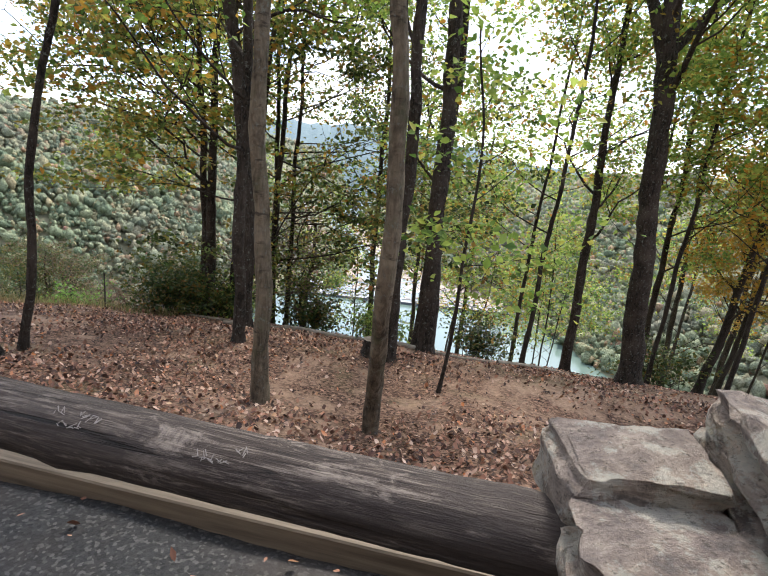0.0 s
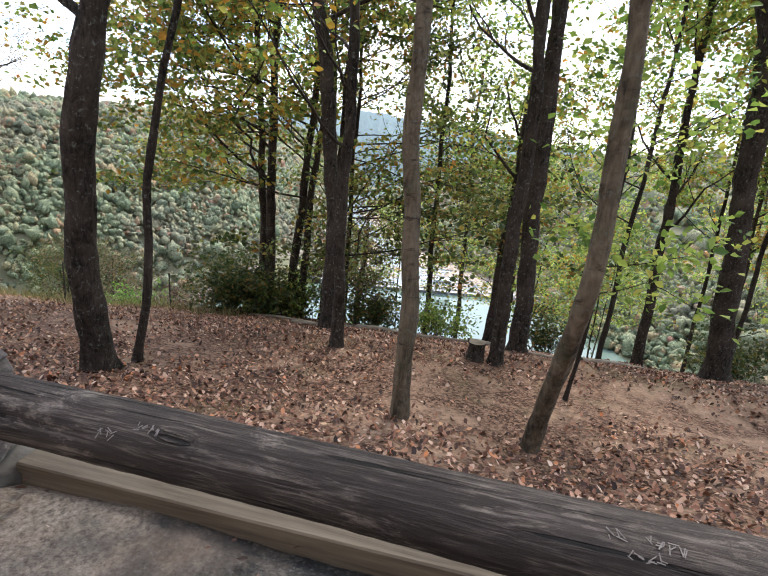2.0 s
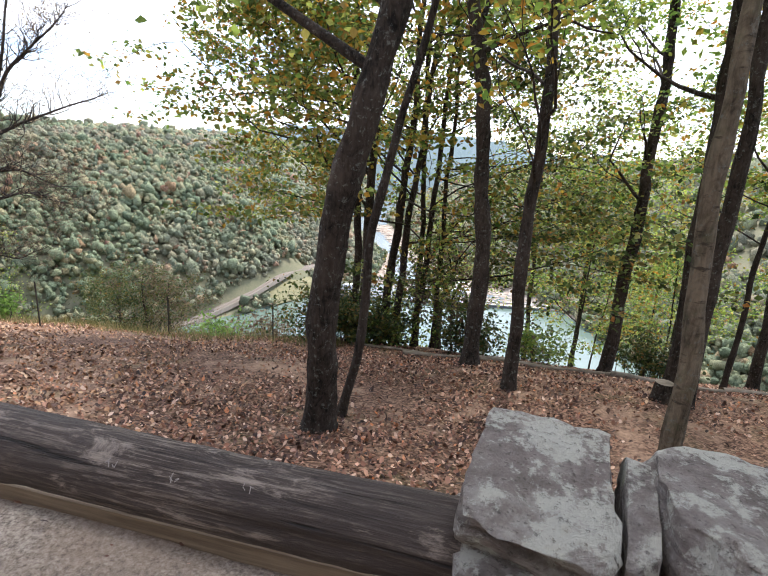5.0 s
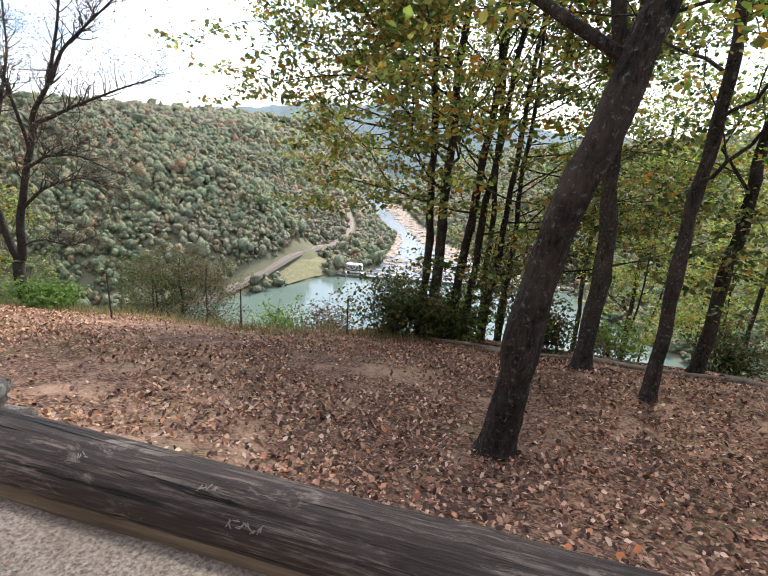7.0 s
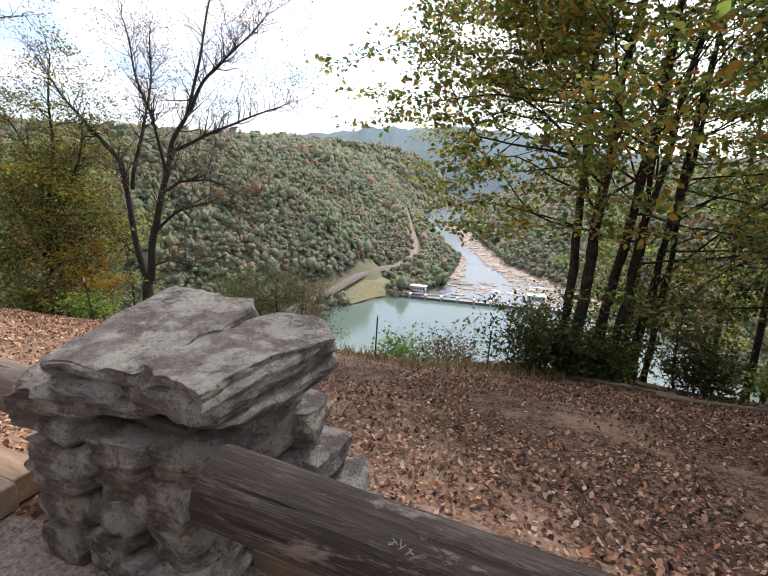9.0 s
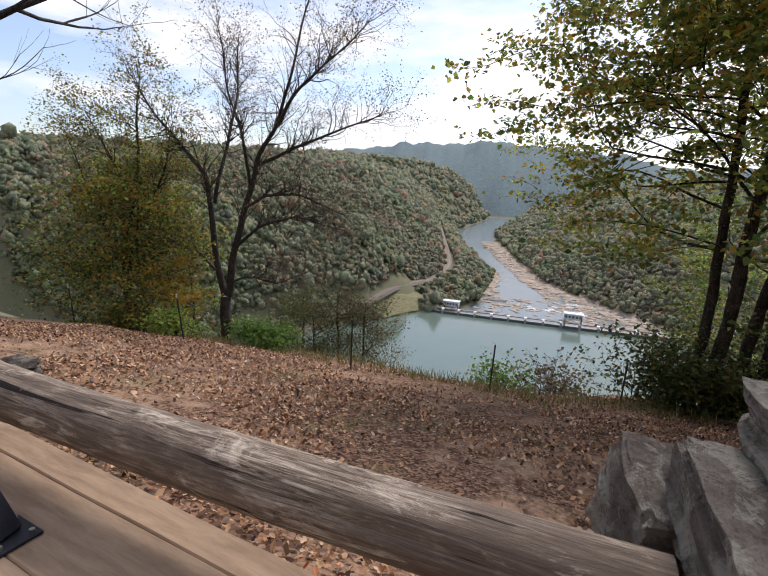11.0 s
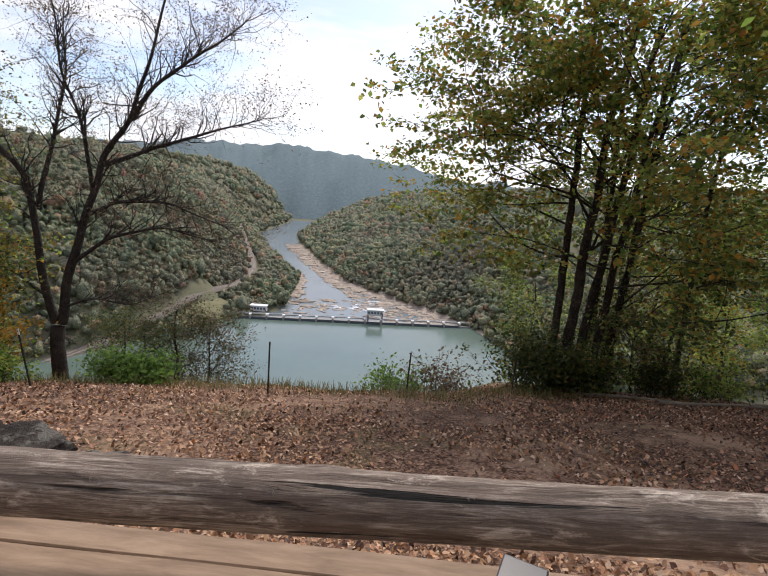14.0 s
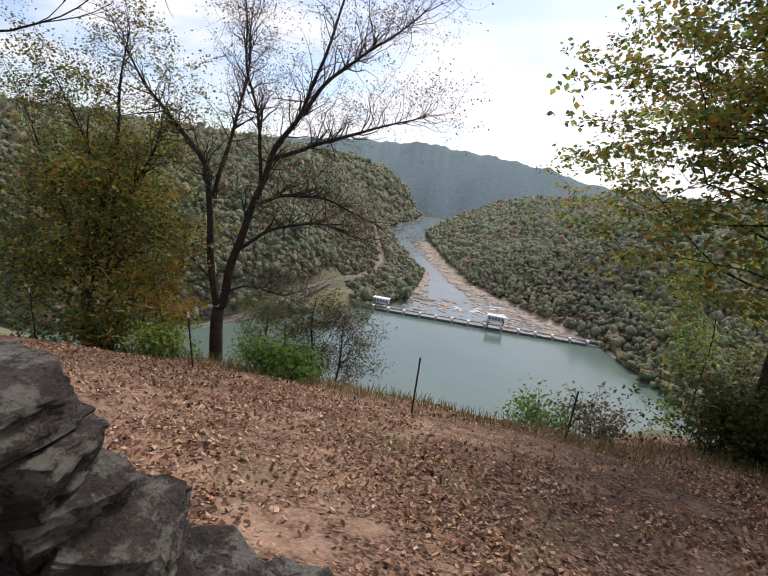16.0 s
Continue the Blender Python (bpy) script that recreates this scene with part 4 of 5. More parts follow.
tree(7.25, 12.25, 0.27, 15, 109, BARK_DARK, LEAF_GREEN, "large forked dark tree with a flared base", lean=(-0.105, 0.0), limbs=9, limb_from=0.45, group=G, leaves=56, limb_len=3.0, flare=1.5, bend=0.15, size=0.12, spread=0.36,
     fork=[(0.5, 2.9, 1.9, 5, 0.5), (0.52, 0.2, 1.5, 5, 0.45)])
tree(6.4, 14.4, 0.15, 12, 110, BARK_DARK, LEAF_GREEN, "slim straight tree in the thicket", lean=(-0.03, 0), limbs=9, limb_from=0.3, group=G, leaves=18, bend=0.1)
tree(0.15, 16.2, 0.1, 12, 111, BARK_THIN, LEAF_GREEN, "slim straight tree in the thicket", lean=(0.0, 0), limbs=9, limb_from=0.3, group=G, leaves=18, bend=0.1)
tree(-3.2, 16.0, 0.1, 12, 112, BARK_THIN, LEAF_GREEN, "slim straight tree in the thicket", lean=(0.0, 0), limbs=9, limb_from=0.3, group=G, leaves=18, bend=0.1)
tree(-2.4, 17.5, 0.12, 4.2, 113, BARK_THIN, LEAF_GREEN, "broken dead snag with a forked top", lean=(0.02, 0), limbs=2, limb_from=0.75, limb_len=0.8, depth=0, leaves=0, group=G, bend=0.2)
tree(11.0, 15.2, 0.14, 8, 114, BARK_THIN, LEAF_GOLD, "golden tree leaning out of the thicket", lean=(0.1, 0), limbs=14, limb_from=0.3, group=G, leaves=40)
tree(12.6, 16.6, 0.1, 8, 115, BARK_THIN, LEAF_GOLD, "golden tree leaning out of the thicket", lean=(0.06, 0), limbs=14, limb_from=0.3, group=G, leaves=40)
tree(1.7, 12.8, 0.16, 12, 116, BARK_DARK, LEAF_GREEN, "dark leaning tree above fallen branches", lean=(0.05, 0), limbs=8, limb_from=0.35, group=G, leaves=16)
CLUMP = "stems of the clump at the drop"
for k, (dx, dy, lx, side, lo) in enumerate(((0, 0, 0.04, 3.2, 0.34), (0.5, 0.3, 0.08, 3.6, 0.42), (-0.3, 0.2, -0.02, 2.8, 0.38), (0.9, 0.1, 0.10, 4.4, 0.3), (1.5, 0.6, 0.06, 0.2, 0.2), (2.1, 1.2, 0.05, 5.9, 0.16))):
    tree(-4.75 + dx, 14.5 + dy, 0.16 - 0.014 * k, 10.5, 120 + k, BARK_DARK, [LEAF_OAK, LEAF_OAK, LEAF_MIXED, LEAF_GREEN, LEAF_GOLD] if k < 4 else [LEAF_OAK, LEAF_DARK, LEAF_DARK, LEAF_MIXED],
         "dark many-stemmed tree hung with green and rusty leaves", lean=(lx, 0.0), limbs=12, limb_from=lo,
         limb_len=3.2, leaves=48, spread=0.3, group=CLUMP, size=0.125, side=side, rise=0.0, limb_r=0.3)


def bare_tree(x, y, r, limbs, seed, label, twigs=30, leaf=(LEAF_RUSSET,), each=1, size=0.05, spread=0.06, bark=BARK_BARE, scale=1.0):
    """A tree past leaf fall: curved limbs, each a run of (along x, up) in metres, clothed in fine twigs and a few last leaves."""
    rng = np.random.RandomState(seed)
    e = thing("tree", pose(x, y, gz(x, y) - 0.1), label, "tree", G)
    tips = []
    for k, (r0, r1, run) in enumerate(limbs):
        run = np.array(run, float) * scale
        u = np.linspace(0, len(run) - 1, 8 * len(run))
        px_, pz_ = (np.interp(u, range(len(run)), run[:, i]) for i in (0, 1))
        ker = np.ones(5) / 5
        px_, pz_ = (np.convolve(np.pad(q, 2, "edge"), ker, "valid") for q in (px_, pz_))
        away = rng.uniform(-0.28, 0.28) if k > 1 else 0.0
        dist = np.hypot(px_ - px_[0], pz_ - pz_[0])
        pts = np.stack([px_ + 0.03 * np.sin(u * 5 + k) * (k > 0), away * dist + 0.05 * np.sin(u * 3 + k), pz_], -1)
        rad = np.linspace(r0, r1, len(u)) * r
        if k == 0:
            rad = rad * (1 + 0.7 * np.exp(-pz_ / 0.2))
        soup = Soup()
        soup.add(*tube(pts, rad, 12 if k == 0 else 8))
        if k:
            for _ in range(int(twigs * min(1.6, dist[-1] / 2.2))):
                i = rng.randint(len(u) // 4, len(u))
                along = pts[min(i + 1, len(u) - 1)] - pts[max(i - 1, 0)]
                d = along / (np.linalg.norm(along) + 1e-9) + rng.randn(3) * [0.75, 0.75, 0.6] + [0, 0, 0.25]
                grow(soup, pts[i], d, rng.uniform(0.4, 1.0), min(rad[i] * 0.5, 0.022), 3, rng, tips, 0.55, 0.05, 4, 0.2)
            grow(soup, pts[-1], pts[-1] - pts[-4], 0.9, rad[-1], 3, rng, tips, 0.5, 0.05, 4, 0.2)
        part("trunk" if k == 0 else "limb", soup.mesh("limb", bark), bark, e)
    v, f = leaf_soup(tips, each, (spread, spread, spread * 0.7), size, rng)
    idx = np.repeat(rng.randint(0, len(leaf), len(f) // 2), 2)
    tagged(part("crown", mesh_from("crown", v, f, list(leaf), False, idx), None, e), kind="stuff")


bare_tree(-19.6, 16.0, 0.22, (
    (1.0, 0.82, ((0, 0), (0.03, 0.9), (0.08, 1.9))),
    (0.66, 0.10, ((0.1, 1.8), (0.45, 3.3), (0.9, 4.7), (1.3, 5.9), (1.95, 6.9), (2.4, 8.1), (3.0, 10.0))),
    (0.56, 0.10, ((-0.02, 1.8), (-0.15, 3.8), (-0.2, 5.4), (-0.9, 6.3), (-1.7, 7.0), (-2.3, 8.0))),
    (0.34, 0.08, ((-0.18, 4.6), (0.0, 6.2), (0.2, 7.7), (0.1, 9.4))),
    (0.3, 0.06, ((0.5, 3.4), (1.3, 4.1), (2.7, 4.5), (4.0, 4.2))),
    (0.3, 0.06, ((0.85, 4.6), (1.6, 5.0), (2.9, 5.1), (4.3, 4.6))),
    (0.32, 0.06, ((1.25, 5.8), (2.4, 6.3), (3.7, 6.8), (4.8, 7.2))),
    (0.28, 0.06, ((1.0, 5.0), (1.15, 6.5), (0.85, 7.7), (0.9, 9.2))),
    (0.3, 0.06, ((1.95, 6.9), (2.7, 7.8), (3.7, 8.5), (4.7, 9.2))),
    (0.2, 0.05, ((0.05, 2.2), (0.8, 2.6), (1.7, 2.4), (2.4, 2.7))),
    (0.2, 0.05, ((-0.08, 2.6), (-0.9, 3.2), (-1.7, 3.5), (-2.3, 3.2))),
), 130, "tall nearly bare tree with spreading branches", scale=1.18)
tree(-18.7, 6.3, 0.2, 8, 135, BARK_BARE, LEAF_RUSSET, "bare grey tree reaching over the slope", limbs=2, limb_from=0.7, depth=3, leaves=0, group=G, bend=0.2, limb_r=0.3,
     fork=[(0.42, 0.75, 0.6, 2.9, 0.5), (0.36, 0.5, 0.25, 1.8, 0.25)])
bare_tree(-24.0, 15.8, 0.16, (
    (1.0, 0.8, ((0, 0), (0.05, 1.2), (0.1, 2.3))),
    (0.7, 0.1, ((0.1, 2.2), (0.35, 4.2), (0.9, 6.2), (1.2, 8.0), (1.5, 10.2))),
    (0.45, 0.08, ((0.05, 2.6), (-0.6, 4.4), (-1.4, 6.0), (-2.0, 8.2))),
    (0.4, 0.08, ((0.25, 3.4), (1.4, 5.2), (2.4, 6.8), (3.0, 8.4))),
    (0.3, 0.06, ((0.7, 5.4), (0.2, 7.0), (-0.4, 8.6))),
    (0.28, 0.06, ((0.1, 2.4), (1.2, 3.4), (2.6, 4.0))),
    (0.28, 0.06, ((0.05, 2.0), (-1.2, 2.8), (-2.6, 3.6))),
    (0.25, 0.06, ((0.06, 1.4), (0.9, 2.0), (1.9, 2.2)))),
    131, "slim tree with thinning yellow leaves", 20, (LEAF_MIXED, LEAF_OAK, LEAF_RUSSET), 3, 0.075, 0.13, BARK_THIN)
tree(-23.0, 15.6, 0.07, 5.5, 134, BARK_THIN, [LEAF_GOLD, LEAF_MIXED, LEAF_DARK, LEAF_GREEN], "yellow-green young tree beside a taller trunk", limbs=22, limb_from=0.1, depth=2, limb_len=2.1, leaves=34, spread=0.42, size=0.11, group=G)
tree(-24.8, 16.5, 0.1, 7, 132, BARK_THIN, [LEAF_MIXED, LEAF_DARK, LEAF_GREEN], "yellow-green young tree below the edge", limbs=22, limb_from=0.1, depth=2, limb_len=2.4, leaves=34, spread=0.45, size=0.11, group=G)
tree(-20.4, 14.4, 0.03, 2.4, 133, BARK_THIN, LEAF_GOLD, "small yellow sapling at the edge", limbs=8, limb_from=0.2, depth=1, limb_len=0.8, leaves=14, spread=0.2, size=0.12, group=G)

for k, (x, y, h) in enumerate(((-3.1, 15.6, 3.4), (-2.0, 15.2, 2.2))):
    tree(x, y, 0.04, h, 270 + k, BARK_THIN, [LEAF_DARK, LEAF_OAK, LEAF_RUSSET], "twiggy dark young tree among the trunks", limbs=16, limb_from=0.12, depth=2, limb_len=1.3, leaves=12, spread=0.26, size=0.1,
         group="understorey behind the clump")

# the thicket that fills the slope beyond the edge
rng0 = np.random.RandomState(77)
for k in range(18):
    x, y = rng0.uniform(-3, 26), rng0.uniform(15, 27)
    big = rng0.rand() < 0.4
    tree(x, y, 0.12 if big else 0.05, rng0.uniform(12, 16) if big else rng0.uniform(7, 12), 200 + k, BARK_DARK if big else BARK_THIN,
         [LEAF_GREEN, LEAF_GREEN, LEAF_GOLD] if k % 3 == 0 else [LEAF_GREEN, LEAF_GREEN, LEAF_MIXED], "slim thicket tree with green and yellow leaves",
         lean=(rng0.uniform(-0.05, 0.07), 0), limbs=9, limb_from=0.3, limb_len=2.3, leaves=26, spread=0.34, size=0.125, group="thicket trees below the edge")


for k, (x, y, ht) in enumerate(((4.6, 12.8, 11), (8.8, 14.2, 12), (10.4, 13.2, 11), (13.0, 13.5, 12), (5.4, 17.0, 13), (9.6, 17.5, 14))):
    tree(x, y, 0.07, ht, 260 + k, BARK_THIN, [LEAF_GREEN, LEAF_GREEN, LEAF_GREEN, LEAF_GOLD], "tall slim tree with a bright green crown", lean=(0.02, 0), limbs=12, limb_from=0.34, limb_len=2.5, leaves=46,
         spread=0.36, size=0.12, group="thicket trees below the edge")


def shrub(x, y, h, w, seed, leaf, label, n=46, leaves=7, size=0.1, z=None):
    rng = np.random.RandomState(seed)
    e = thing("shrub", pose(x, y, gz(x, y) - 0.05 if z is None else z), label, "shrub", "shrubs along the drop")
    s, tips = Soup(), []
    for _ in range(n):
        a, el = rng.rand() * 6.28, rng.uniform(0.6, 2.5)
        p = np.array([rng.randn() * w * 0.18, rng.randn() * w * 0.18, 0])
        grow(s, p, np.array([math.cos(a), math.sin(a), el]), h * rng.uniform(0.45, 0.75), 0.012, 1, rng, tips, 0.5, 0.05, 4)
    tagged(part("brush", s.mesh("brush", BARK_THIN), BARK_THIN, e), kind="stuff")
    v, f = leaf_soup(tips, leaves, (0.13, 0.13, 0.1), size, rng)
    tagged(part("foliage", mesh_from("foliage", v, f, leaf), None, e), kind="stuff")


shrub(-16.7, 13.8, 0.95, 1.2, 300, LEAF_BUSH, "bright green leafy bush at the edge", n=34, leaves=7)
shrub(-15.9, 13.4, 0.7, 1.0, 301, LEAF_BUSH, "bright green leafy bush at the edge", n=30, leaves=6)
shrub(-9.6, 15.2, 1.35, 1.2, 302, LEAF_BUSH, "low green bush with bare twigs", leaves=4)
shrub(-8.2, 15.4, 1.5, 1.2, 303, LEAF_RUSSET, "wiry grey-brown bush at the drop", leaves=4)
shrub(-5.9, 14.3, 1.8, 1.5, 304, LEAF_DARK, "dense dark green bush under the clump", leaves=10)
shrub(-5.2, 13.9, 1.6, 1.4, 305, LEAF_DARK, "dense dark green bush under the clump", leaves=10)
for k, (x, y, hh) in enumerate(((-4.4, 14.2, 1.4), (-1.7, 14.9, 1.2))):
    shrub(x, y, hh, 1.6, 350 + k, LEAF_DARK, "dense dark bush beneath the clump", leaves=9)
shrub(-19.6, 13.4, 1.0, 1.2, 306, LEAF_GREEN, "yellow-green weeds at the edge", leaves=6)
shrub(-21.5, 13.6, 1.2, 1.3, 307, LEAF_MIXED, "yellowing bush at the edge", leaves=6)
shrub(-4.0, 14.6, 1.4, 1.6, 308, LEAF_GREEN, "green bush between the trunks", leaves=7)
shrub(0.5, 15.0, 1.2, 1.6, 309, LEAF_GREEN, "green bush between the trunks", leaves=6)
shrub(4.0, 15.2, 1.5, 1.6, 310, LEAF_DARK, "dark bush between the trunks", leaves=7)
shrub(9.5, 15.0, 1.6, 1.8, 311, LEAF_DARK, "dark bush between the trunks", leaves=7)
for k, (x, y, r_, h, lf) in enumerate(((-19.7, 26.5, 0.09, 7.2, LEAF_RUSSET), (-18.2, 26.2, 0.08, 6.6, LEAF_RUSSET), (-21.6, 26.5, 0.08, 6.0, LEAF_DARK), (-24, 30, 0.1, 8, LEAF_DARK), (-30, 26, 0.1, 9, LEAF_GREEN))):
    tree(x, y, r_, h, 330 + k, BARK_THIN, [lf, LEAF_DARK], "grey-green tree on the slope below the edge", limbs=22, limb_from=0.2, depth=2, limb_len=1.7, leaves=18, spread=0.36, size=0.1, group="trees below the edge")

# weeds and dry grass along the brink
rngg = np.random.RandomState(31)
gn = 2600
bx = rngg.uniform(-22, -5, gn)
bs = 9.0 + rngg.randn(gn) * 0.45 + 1.6 * np.clip((bx + 8.5) / 3, 0, 1)
by = 2.02 - 0.145 * bx + bs
bz = land_z(bx, by)
ba = rngg.rand(gn) * 6.28
bh = rngg.uniform(0.06, 0.3, gn)
bw = 0.012
tipx, tipy = bx + np.cos(ba) * bh * 0.45, by + np.sin(ba) * bh * 0.45
gv = np.stack([np.stack([bx - bw * np.sin(ba), by + bw * np.cos(ba), bz - 0.02], -1), np.stack([bx + bw * np.sin(ba), by - bw * np.cos(ba), bz - 0.02], -1),
               np.stack([tipx + 0.003, tipy, bz + bh], -1), np.stack([tipx - 0.003, tipy, bz + bh], -1)], 1).reshape(-1, 3)
gq = np.arange(gn)[:, None] * 4 + np.arange(4)[None]
tagged(new("grass", mesh_from("grass", gv, gq, LEAF_WEED)), "thin weeds and dry grass along the brink", "grass", kind="stuff")

# stump, fallen branches, deadwood at the edge
def stump(x, y, r, h):
    e = thing("tree_stump", pose(x, y, gz(x, y) - 0.05), "cut tree stump with a pale sawn top", "stump")
    rng = np.random.RandomState(5)
    v, f = tube([(0, 0, 0), (0, 0, h * 0.3), (0.01, 0, h * 0.7), (0.01, 0, h)], [r * 1.35, r * 1.1, r, r], 16)
    part("trunk", mesh_from("stump", v + 0.006 * rng.randn(*v.shape), f, BARK_DARK, True), None, e)
    bm = bmesh.new()
    bmesh.ops.create_circle(bm, segments=16, radius=r, cap_ends=True, matrix=Matrix.Translation((0.01, 0, h + 0.002)))
    part("sawn_top", bm, DEADWOOD, e, "pale sawn top")


stump(0.72, 8.09, 0.13, 0.36)


def fallen(x0, y0, x1, y1, r, seed, label):
    rng = np.random.RandomState(seed)
    n = 12
    t = np.linspace(0, 1, n)
    xs, ys = x0 + (x1 - x0) * t, y0 + (y1 - y0) * t + 0.1 * np.sin(5 * t + seed)
    zs = [gz(a, b) + r * 0.8 for a, b in zip(xs, ys)]
    rad = r * (1 - 0.5 * t)
    v, f = tube(np.stack([xs, ys, zs], -1), rad, 8)
    o = new("fallen_branch", mesh_from("fallen", v + 0.004 * rng.randn(*v.shape), f, DEADWOOD, True))
    tagged(o, label, "fallen branch", "fallen branches at the edge")


for k, a in enumerate(((-1.6, 11.6, 0.9, 10.4, 0.07), (0.9, 10.6, 3.4, 11.0, 0.08), (-3.4, 12.2, -1.2, 11.8, 0.06), (3.6, 11.2, 6.2, 11.8, 0.07), (-4.9, 13.2, -2.6, 12.6, 0.05))):
    fallen(*a, 400 + k, "weathered fallen branch lying on leaf litter")

# fallen leaves over the slope
rngl = np.random.RandomState(9)
NL = 190000
lx = rngl.uniform(-21, 14, NL)
ls_ = 0.05 + rngl.uniform(0, 1, NL) ** 1.3 * 12.3
ly = 2.02 - 0.145 * lx + ls_
patch = np.array([noise.noise(Vector((a * 0.55, b * 0.55, 3.3))) for a, b in zip(lx, ly)])
keep = (rngl.rand(NL) < np.clip(0.75 + 1.8 * patch - 0.22 * np.clip((-7 - lx) / 3, 0, 1), 0.1, 1)) & ((ls_ > 0.34) | (lx < -8.6))
lx, ly = lx[keep], ly[keep]
stray_x = rngl.uniform(-8.4, 3, 380)
stray_s = 0.25 - rngl.rand(380) ** 2 * 1.9
close_x = rngl.uniform(-13.2, -8.7, 3200)
close_s = rngl.uniform(-0.03, 0.75, 3200)
lx = np.concatenate([lx, stray_x, close_x])
ly = np.concatenate([ly, 2.02 - 0.145 * stray_x + stray_s, 2.02 - 0.145 * close_x + close_s])
lz = land_z(lx, ly) + 0.012 + 0.02 * rngl.rand(len(lx))
n = len(lx)
a = rngl.rand(n) * 6.28
d = np.stack([np.cos(a), np.sin(a), rngl.randn(n) * 0.55 - 0.12 * np.sin(a)], -1)
w = np.stack([-np.sin(a), np.cos(a), rngl.randn(n) * 0.65 - 0.2 * np.cos(a)], -1)
s = ((0.022 + 0.05 * rngl.rand(n) ** 1.5) * np.clip(0.55 + 0.25 * rail_s(lx, ly), 0.5, 1))[:, None]
c = np.stack([lx, ly, lz], -1)
up = np.array([0, 0, 1.0])
v = np.stack([c - d * s * 0.5, c + w * s * 0.34 + up * s * 0.1, c + d * s * 0.28 + w * s * 0.24 + up * s * 0.12, c + d * s * 0.5 + up * s * 0.08, c + d * s * 0.28 - w * s * 0.24 + up * s * 0.12, c - w * s * 0.34 + up * s * 0.1], 1).reshape(-1, 3)
k = np.arange(n)[:, None] * 6
f = np.concatenate([k + [0, 1, 2, 3], k + [0, 3, 4, 5]], 1).reshape(-1, 4)
# the share of brightened tan leaves grows towards the west
fl = new("fallen_leaves", mesh_from("fallen_leaves", v, f, [LEAF_FALLEN, LEAF_TAN_LIT], False, np.repeat(rngl.rand(n) < np.clip((-4.5 - lx) / 5, 0.04, 0.9), 2)))
tagged(fl, "brown and russet fallen leaves strewn over the slope", "fallen leaves", kind="stuff")

# ---- the gorge: forest, dam, railway, rocks ----
ico = bmesh.new()
bmesh.ops.create_icosphere(ico, subdivisions=1, radius=1)
JV = np.array([q.co[:] for q in ico.verts])
JF = np.array([[q.index for q in fc.verts] for fc in ico.faces])
ico.free()


def in_river(x, y):
    left, right = np.interp(y, SHORE_L_Y, SHORE_L_X), np.interp(y, SHORE_L_Y, SHORE_R_X)
    return (x > left - 2) & (x < right + 6)


RAIL_PTS = [(-560, 270), (-440, 310), (-316, 378), (-255, 480), (-212, 580), (-196, 660), (-183, 760), (-178, 860), (-190, 960), (-222, 1080), (-262, 1200), (-300, 1320)]
ry_, rx_ = [q[1] for q in RAIL_PTS], [q[0] for q in RAIL_PTS]


def crowns(n, x0, x1, y0, y1, size, seed, lobes, V, F, name, label):
    """Broken crowns of a few uneven lobes each, leaning and overlapping over the valley sides."""
    rng = np.random.RandomState(seed)
    x, y = rng.uniform(x0, x1, n), rng.uniform(y0, y1, n)
    az_ = np.degrees(np.arctan2(x + 9, y - 2))
    ok = ~in_river(x, y) & (np.abs(az_) < 58) & (near_z(x, y) < valley_z(x, y) + 0.5)
    off = x - np.interp(y, ry_, rx_)
    ok &= ~((off > -9) & (off < 17) & (y < 1320))
    ok &= ~((x < -158) & (x > -205) & (y > 550) & (y < 655))
    x, y = x[ok], y[ok]
    z = valley_z(x, y)
    s = size * np.clip(np.exp(0.34 * rng.randn(len(x))) * 0.9, 0.4, 2.0)
    tall = rng.uniform(0.9, 2.0, len(x))
    cx1, s1 = np.repeat(np.stack([x, y, z + s * 0.6 * tall], -1), lobes, 0), np.repeat(s, lobes)
    m = len(s1)
    cx1 = cx1 + rng.randn(m, 3) * s1[:, None] * (0.42 if lobes > 1 else 0.0) * np.array([1, 1, 0.9])
    s1 = s1 * (rng.uniform(0.35, 0.75, m) if lobes > 1 else 1.0)
    sc = np.stack([s1, s1, s1 * rng.uniform(0.75, 1.35, m)], -1)
    jit = 1 + 0.34 * rng.randn(m, len(V), 1)
    v = cx1[:, None] + V[None] * sc[:, None] * jit
    f = (np.arange(m)[:, None, None] * len(V) + F[None]).reshape(-1, 3)
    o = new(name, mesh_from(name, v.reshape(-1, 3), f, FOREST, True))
    return tagged(o, label, "forest", kind="stuff")


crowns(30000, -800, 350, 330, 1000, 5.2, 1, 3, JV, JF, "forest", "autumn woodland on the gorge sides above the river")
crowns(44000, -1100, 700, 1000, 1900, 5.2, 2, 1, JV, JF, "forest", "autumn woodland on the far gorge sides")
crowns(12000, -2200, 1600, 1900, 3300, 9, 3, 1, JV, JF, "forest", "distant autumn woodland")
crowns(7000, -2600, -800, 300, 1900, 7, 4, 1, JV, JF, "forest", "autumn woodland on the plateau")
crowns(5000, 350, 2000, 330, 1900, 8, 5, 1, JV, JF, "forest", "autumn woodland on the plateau")


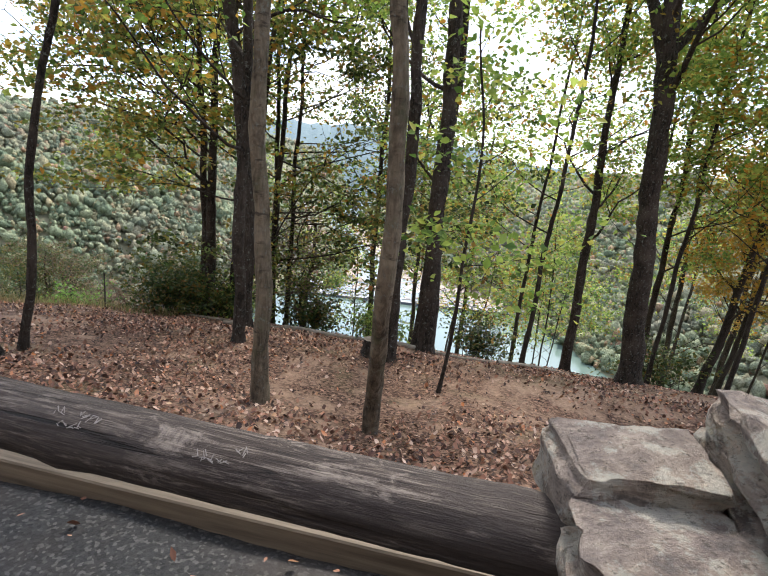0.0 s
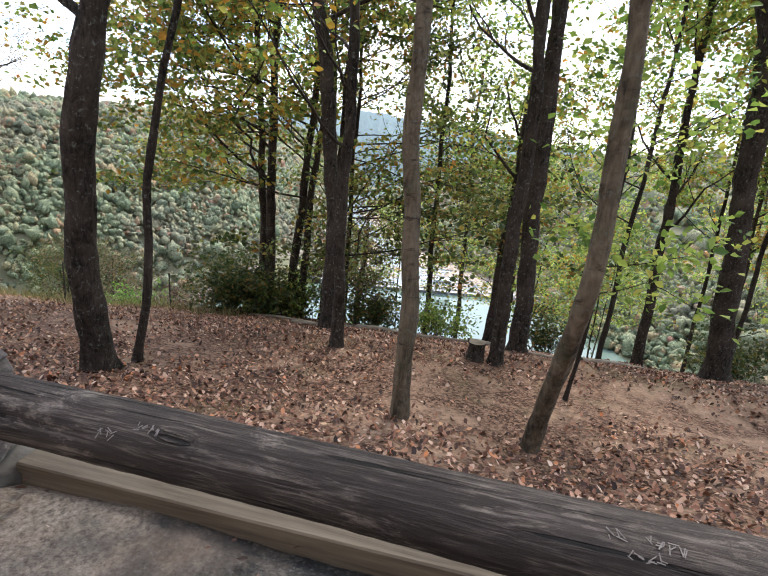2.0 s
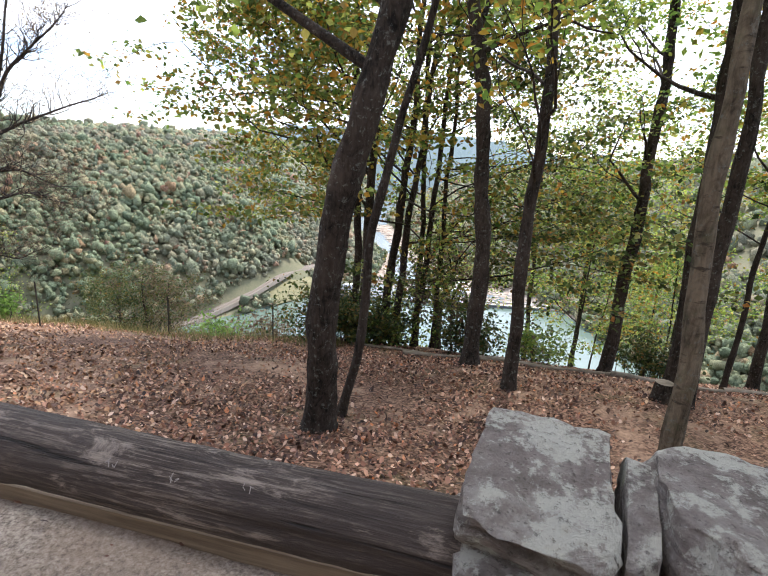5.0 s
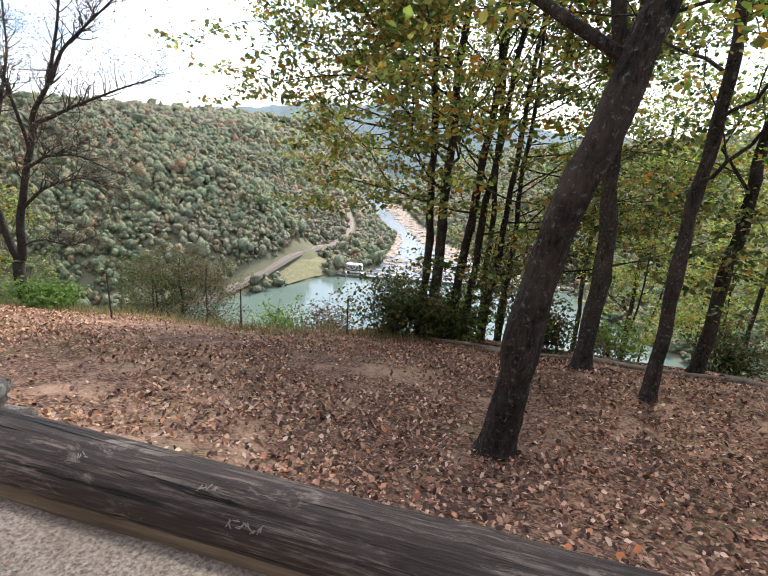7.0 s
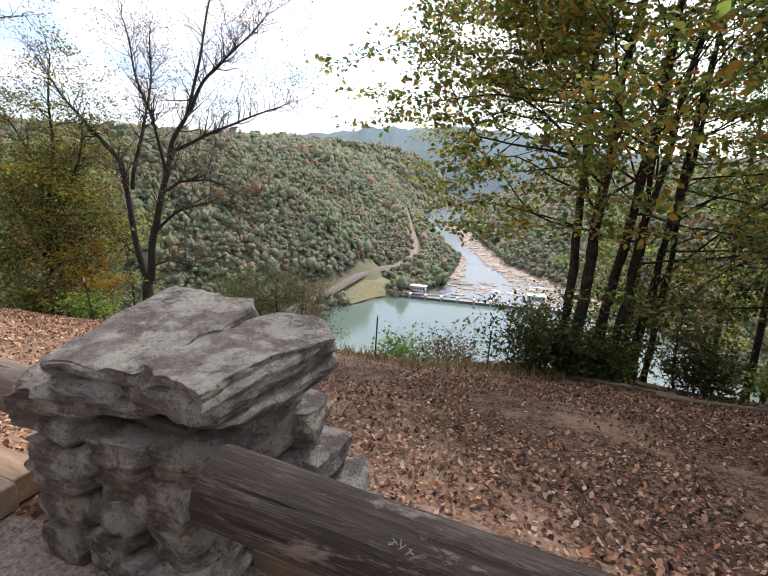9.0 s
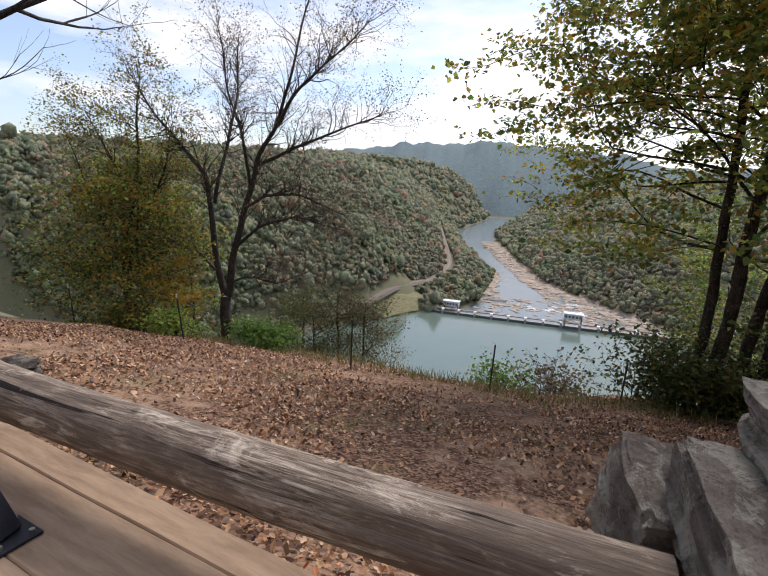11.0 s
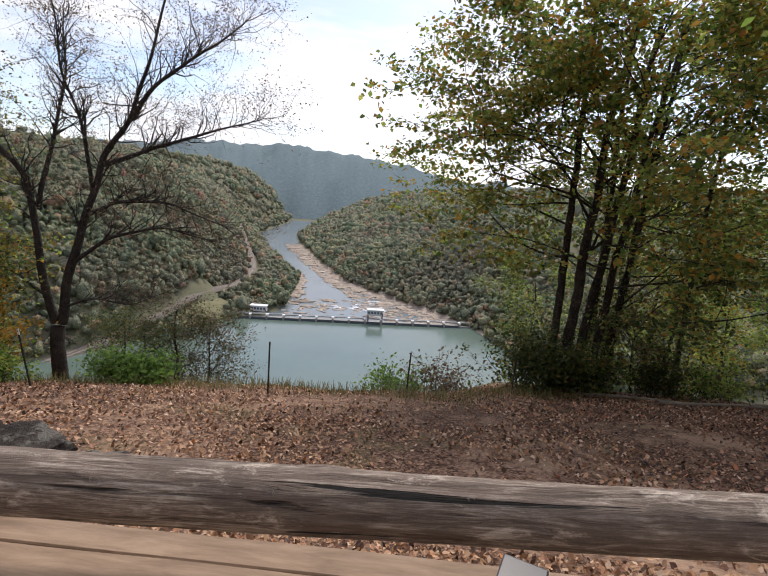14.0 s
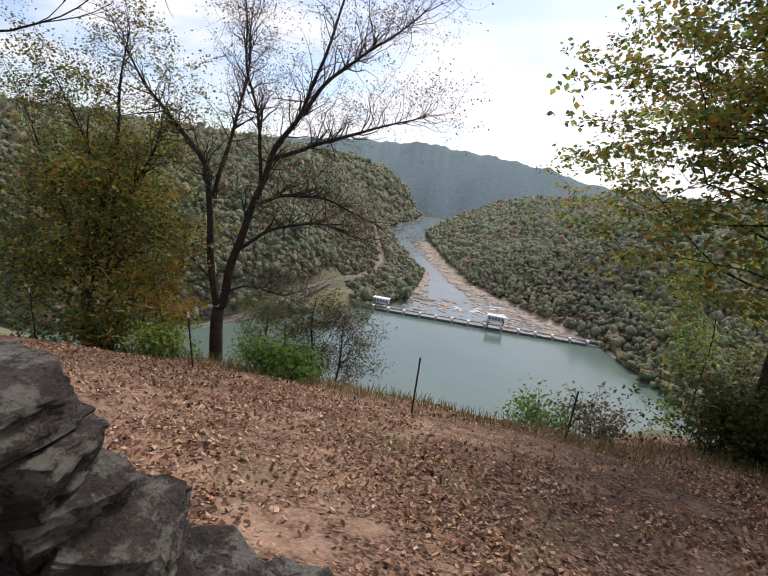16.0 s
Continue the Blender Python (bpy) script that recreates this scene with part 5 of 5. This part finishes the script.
def dam():
    e = thing("dam", pose(0, 0, 0), "long low concrete dam with a row of gate piers", "dam")
    y = 613.0
    part("crest_wall", box(330, 5, 9, (6, y, -175.2), 0.3), CONCRETE, e)
    part("walkway", box(330, 2.2, 1.2, (6, y + 3.5, -167.0), 0.1), CONCRETE, e)
    part("apron", box(325, 16, 3.0, (6, y + 12, -175.6), 0.3), CONCRETE, e)
    part("handrail", box(330, 0.3, 0.35, (6, y + 2.4, -165.2)), HOUSE_WALL, e)
    for k in range(15):
        x = -150 + k * 21.8
        part("gate_pier", box(2.6, 7.5, 7.4, (x, y - 0.5, -170.9), 0.3), CONCRETE, e)
        part("pier_cap", box(3.6, 5.0, 1.0, (x, y + 1.5, -166.6), 0.2), ROOF_METAL, e)
        if k < 14:
            part("roller_gate", box(19.2, 0.9, 3.0, (x + 10.9, y - 2.8, -171.0), 0.1), WINDOW_DARK, e, "dark roller gate")
    return e


dam()


def gatehouse(x, y, z, legs):
    e = thing("gatehouse", pose(x, y, z, 0, 0, -4), "pale grey gatehouse with a white roof on the dam", "gatehouse", "gatehouses on the dam")
    part("wall", box(22, 8, 7, (0, 0, 3.5), 0.1), HOUSE_WALL, e)
    roof = part("roof", box(24, 10, 1.4, (0, 0, 7.6), 0.3), ROOF_METAL, e, "white sheet roof")
    for k in range(9):
        part("roof_seam", box(0.25, 10, 0.3, (-11 + k * 2.75, 0, 8.35)), ROOF_METAL, roof)
    for k in range(5):
        part("window", box(2.6, 0.3, 2.8, (-8.4 + k * 4.2, -4.1, 4.0)), WINDOW_DARK, e)
    part("door", box(1.6, 0.3, 3.0, (10, -4.1, 1.6)), WINDOW_DARK, e)
    if legs:
        for sx in (-9.5, 9.5):
            for sy in (-3, 3):
                part("leg", box(2.4, 2, 10, (sx, sy, -5), 0.1), CONCRETE, e)


gatehouse(-122, 640, -169, False)
gatehouse(38, 618, -162, True)

# railway along the far bank
def railway():
    e = thing("railway", pose(0, 0, 0), "double railway track on pale ballast along the river", "railway")
    pts = np.array(RAIL_PTS, float)
    t = np.linspace(0, len(pts) - 1, 160)
    cx_, cy_ = np.interp(t, range(len(pts)), pts[:, 0]), np.interp(t, range(len(pts)), pts[:, 1])
    ker = np.ones(15) / 15
    cx_ = np.convolve(np.pad(cx_, 7, "edge"), ker, "valid")
    cy_ = np.convolve(np.pad(cy_, 7, "edge"), ker, "valid")
    dx, dy = np.gradient(cx_), np.gradient(cy_)
    ln = np.hypot(dx, dy)
    nx_, ny_ = dy / ln, -dx / ln
    z = np.convolve(np.pad(valley_z(cx_, cy_), 12, "edge"), np.ones(25) / 25, "valid") + 1.5

    def strip(off, w, h0, h1):
        v = np.concatenate([np.stack([cx_ + nx_ * (off + q), cy_ + ny_ * (off + q), z + h], -1) for q, h in ((-w, h0), (-w * 0.8, h1), (w * 0.8, h1), (w, h0))])
        i = np.arange(159)
        return v, np.concatenate([np.stack([i + 160 * k, i + 160 * (k + 1), i + 160 * (k + 1) + 1, i + 160 * k + 1], 1) for k in range(3)])
    part("ballast", mesh_from("ballast", *strip(0, 9.5, -4, 0.2), BALLAST), None, e)
    for off in (-4.3, -2.7, 2.7, 4.3):
        part("rail", mesh_from("rail", *strip(off, 0.45, 0.0, 0.5), RAIL), None, e)


railway()

# meadow by the dam and rocks in the river bed
mv = [(-214, 556), (-192, 552), (-170, 590), (-158, 604), (-152, 640), (-178, 655), (-196, 610)]
me = bpy.data.meshes.new("meadow")
me.from_pydata([(x, y, gz(x, y) + 1.2) for x, y in mv], [], [list(range(len(mv)))])
me.materials.append(MEADOW)
tagged(new("meadow", me), "dry grassy bank beside the dam", "meadow", kind="structure")


def rocks(n, seed):
    rng = np.random.RandomState(seed)
    y = rng.uniform(628, 1500, n)
    left, right = np.interp(y, SHORE_L_Y, SHORE_L_X), np.interp(y, SHORE_L_Y, SHORE_R_X)
    u = rng.rand(n)
    u = np.where(rng.rand(n) < 0.6, 1 - 0.42 * u ** 1.6, np.where(y < 760, u, 0.08 * u))
    x = left + (right - left) * u
    s = rng.uniform(1.2, 4.5, n) * np.where(rng.rand(n) < 0.1, 2.0, 1)
    sc = np.stack([s * rng.uniform(0.8, 2.2, n), s * rng.uniform(0.7, 1.4, n), s * 0.38], -1)
    v = np.stack([x, y, np.full(n, -176.6)], -1)[:, None] + JV[None] * sc[:, None] * (1 + 0.25 * rng.randn(n, len(JV), 1))
    f = (np.arange(n)[:, None, None] * len(JV) + JF[None]).reshape(-1, 3)
    o = new("river_rocks", mesh_from("river_rocks", v.reshape(-1, 3), f, RIVER_ROCK))
    tagged(o, "tan boulders and ledges strewn in the river bed", "river rocks", kind="stuff")


rocks(3600, 6)
rngw = np.random.RandomState(8)
for k in range(14):
    x, y = rngw.uniform(-20, 60), rngw.uniform(690, 760)
    bm = bmesh.new()
    bmesh.ops.create_icosphere(bm, subdivisions=2, radius=1)
    for q in bm.verts:
        q.co = Vector((q.co.x * 7, q.co.y * 3, q.co.z * 0.8)) + noise.noise_vector(q.co * 2 + Vector((k, 0, 0))) * 1.5
    o = part("rapid", bm, FOAM)
    o.matrix_world = pose(x, y, -176.2, 0, 0, rngw.uniform(-40, 40))
    tagged(o, "white water breaking over river ledges", "rapid", "rapids below the dam")
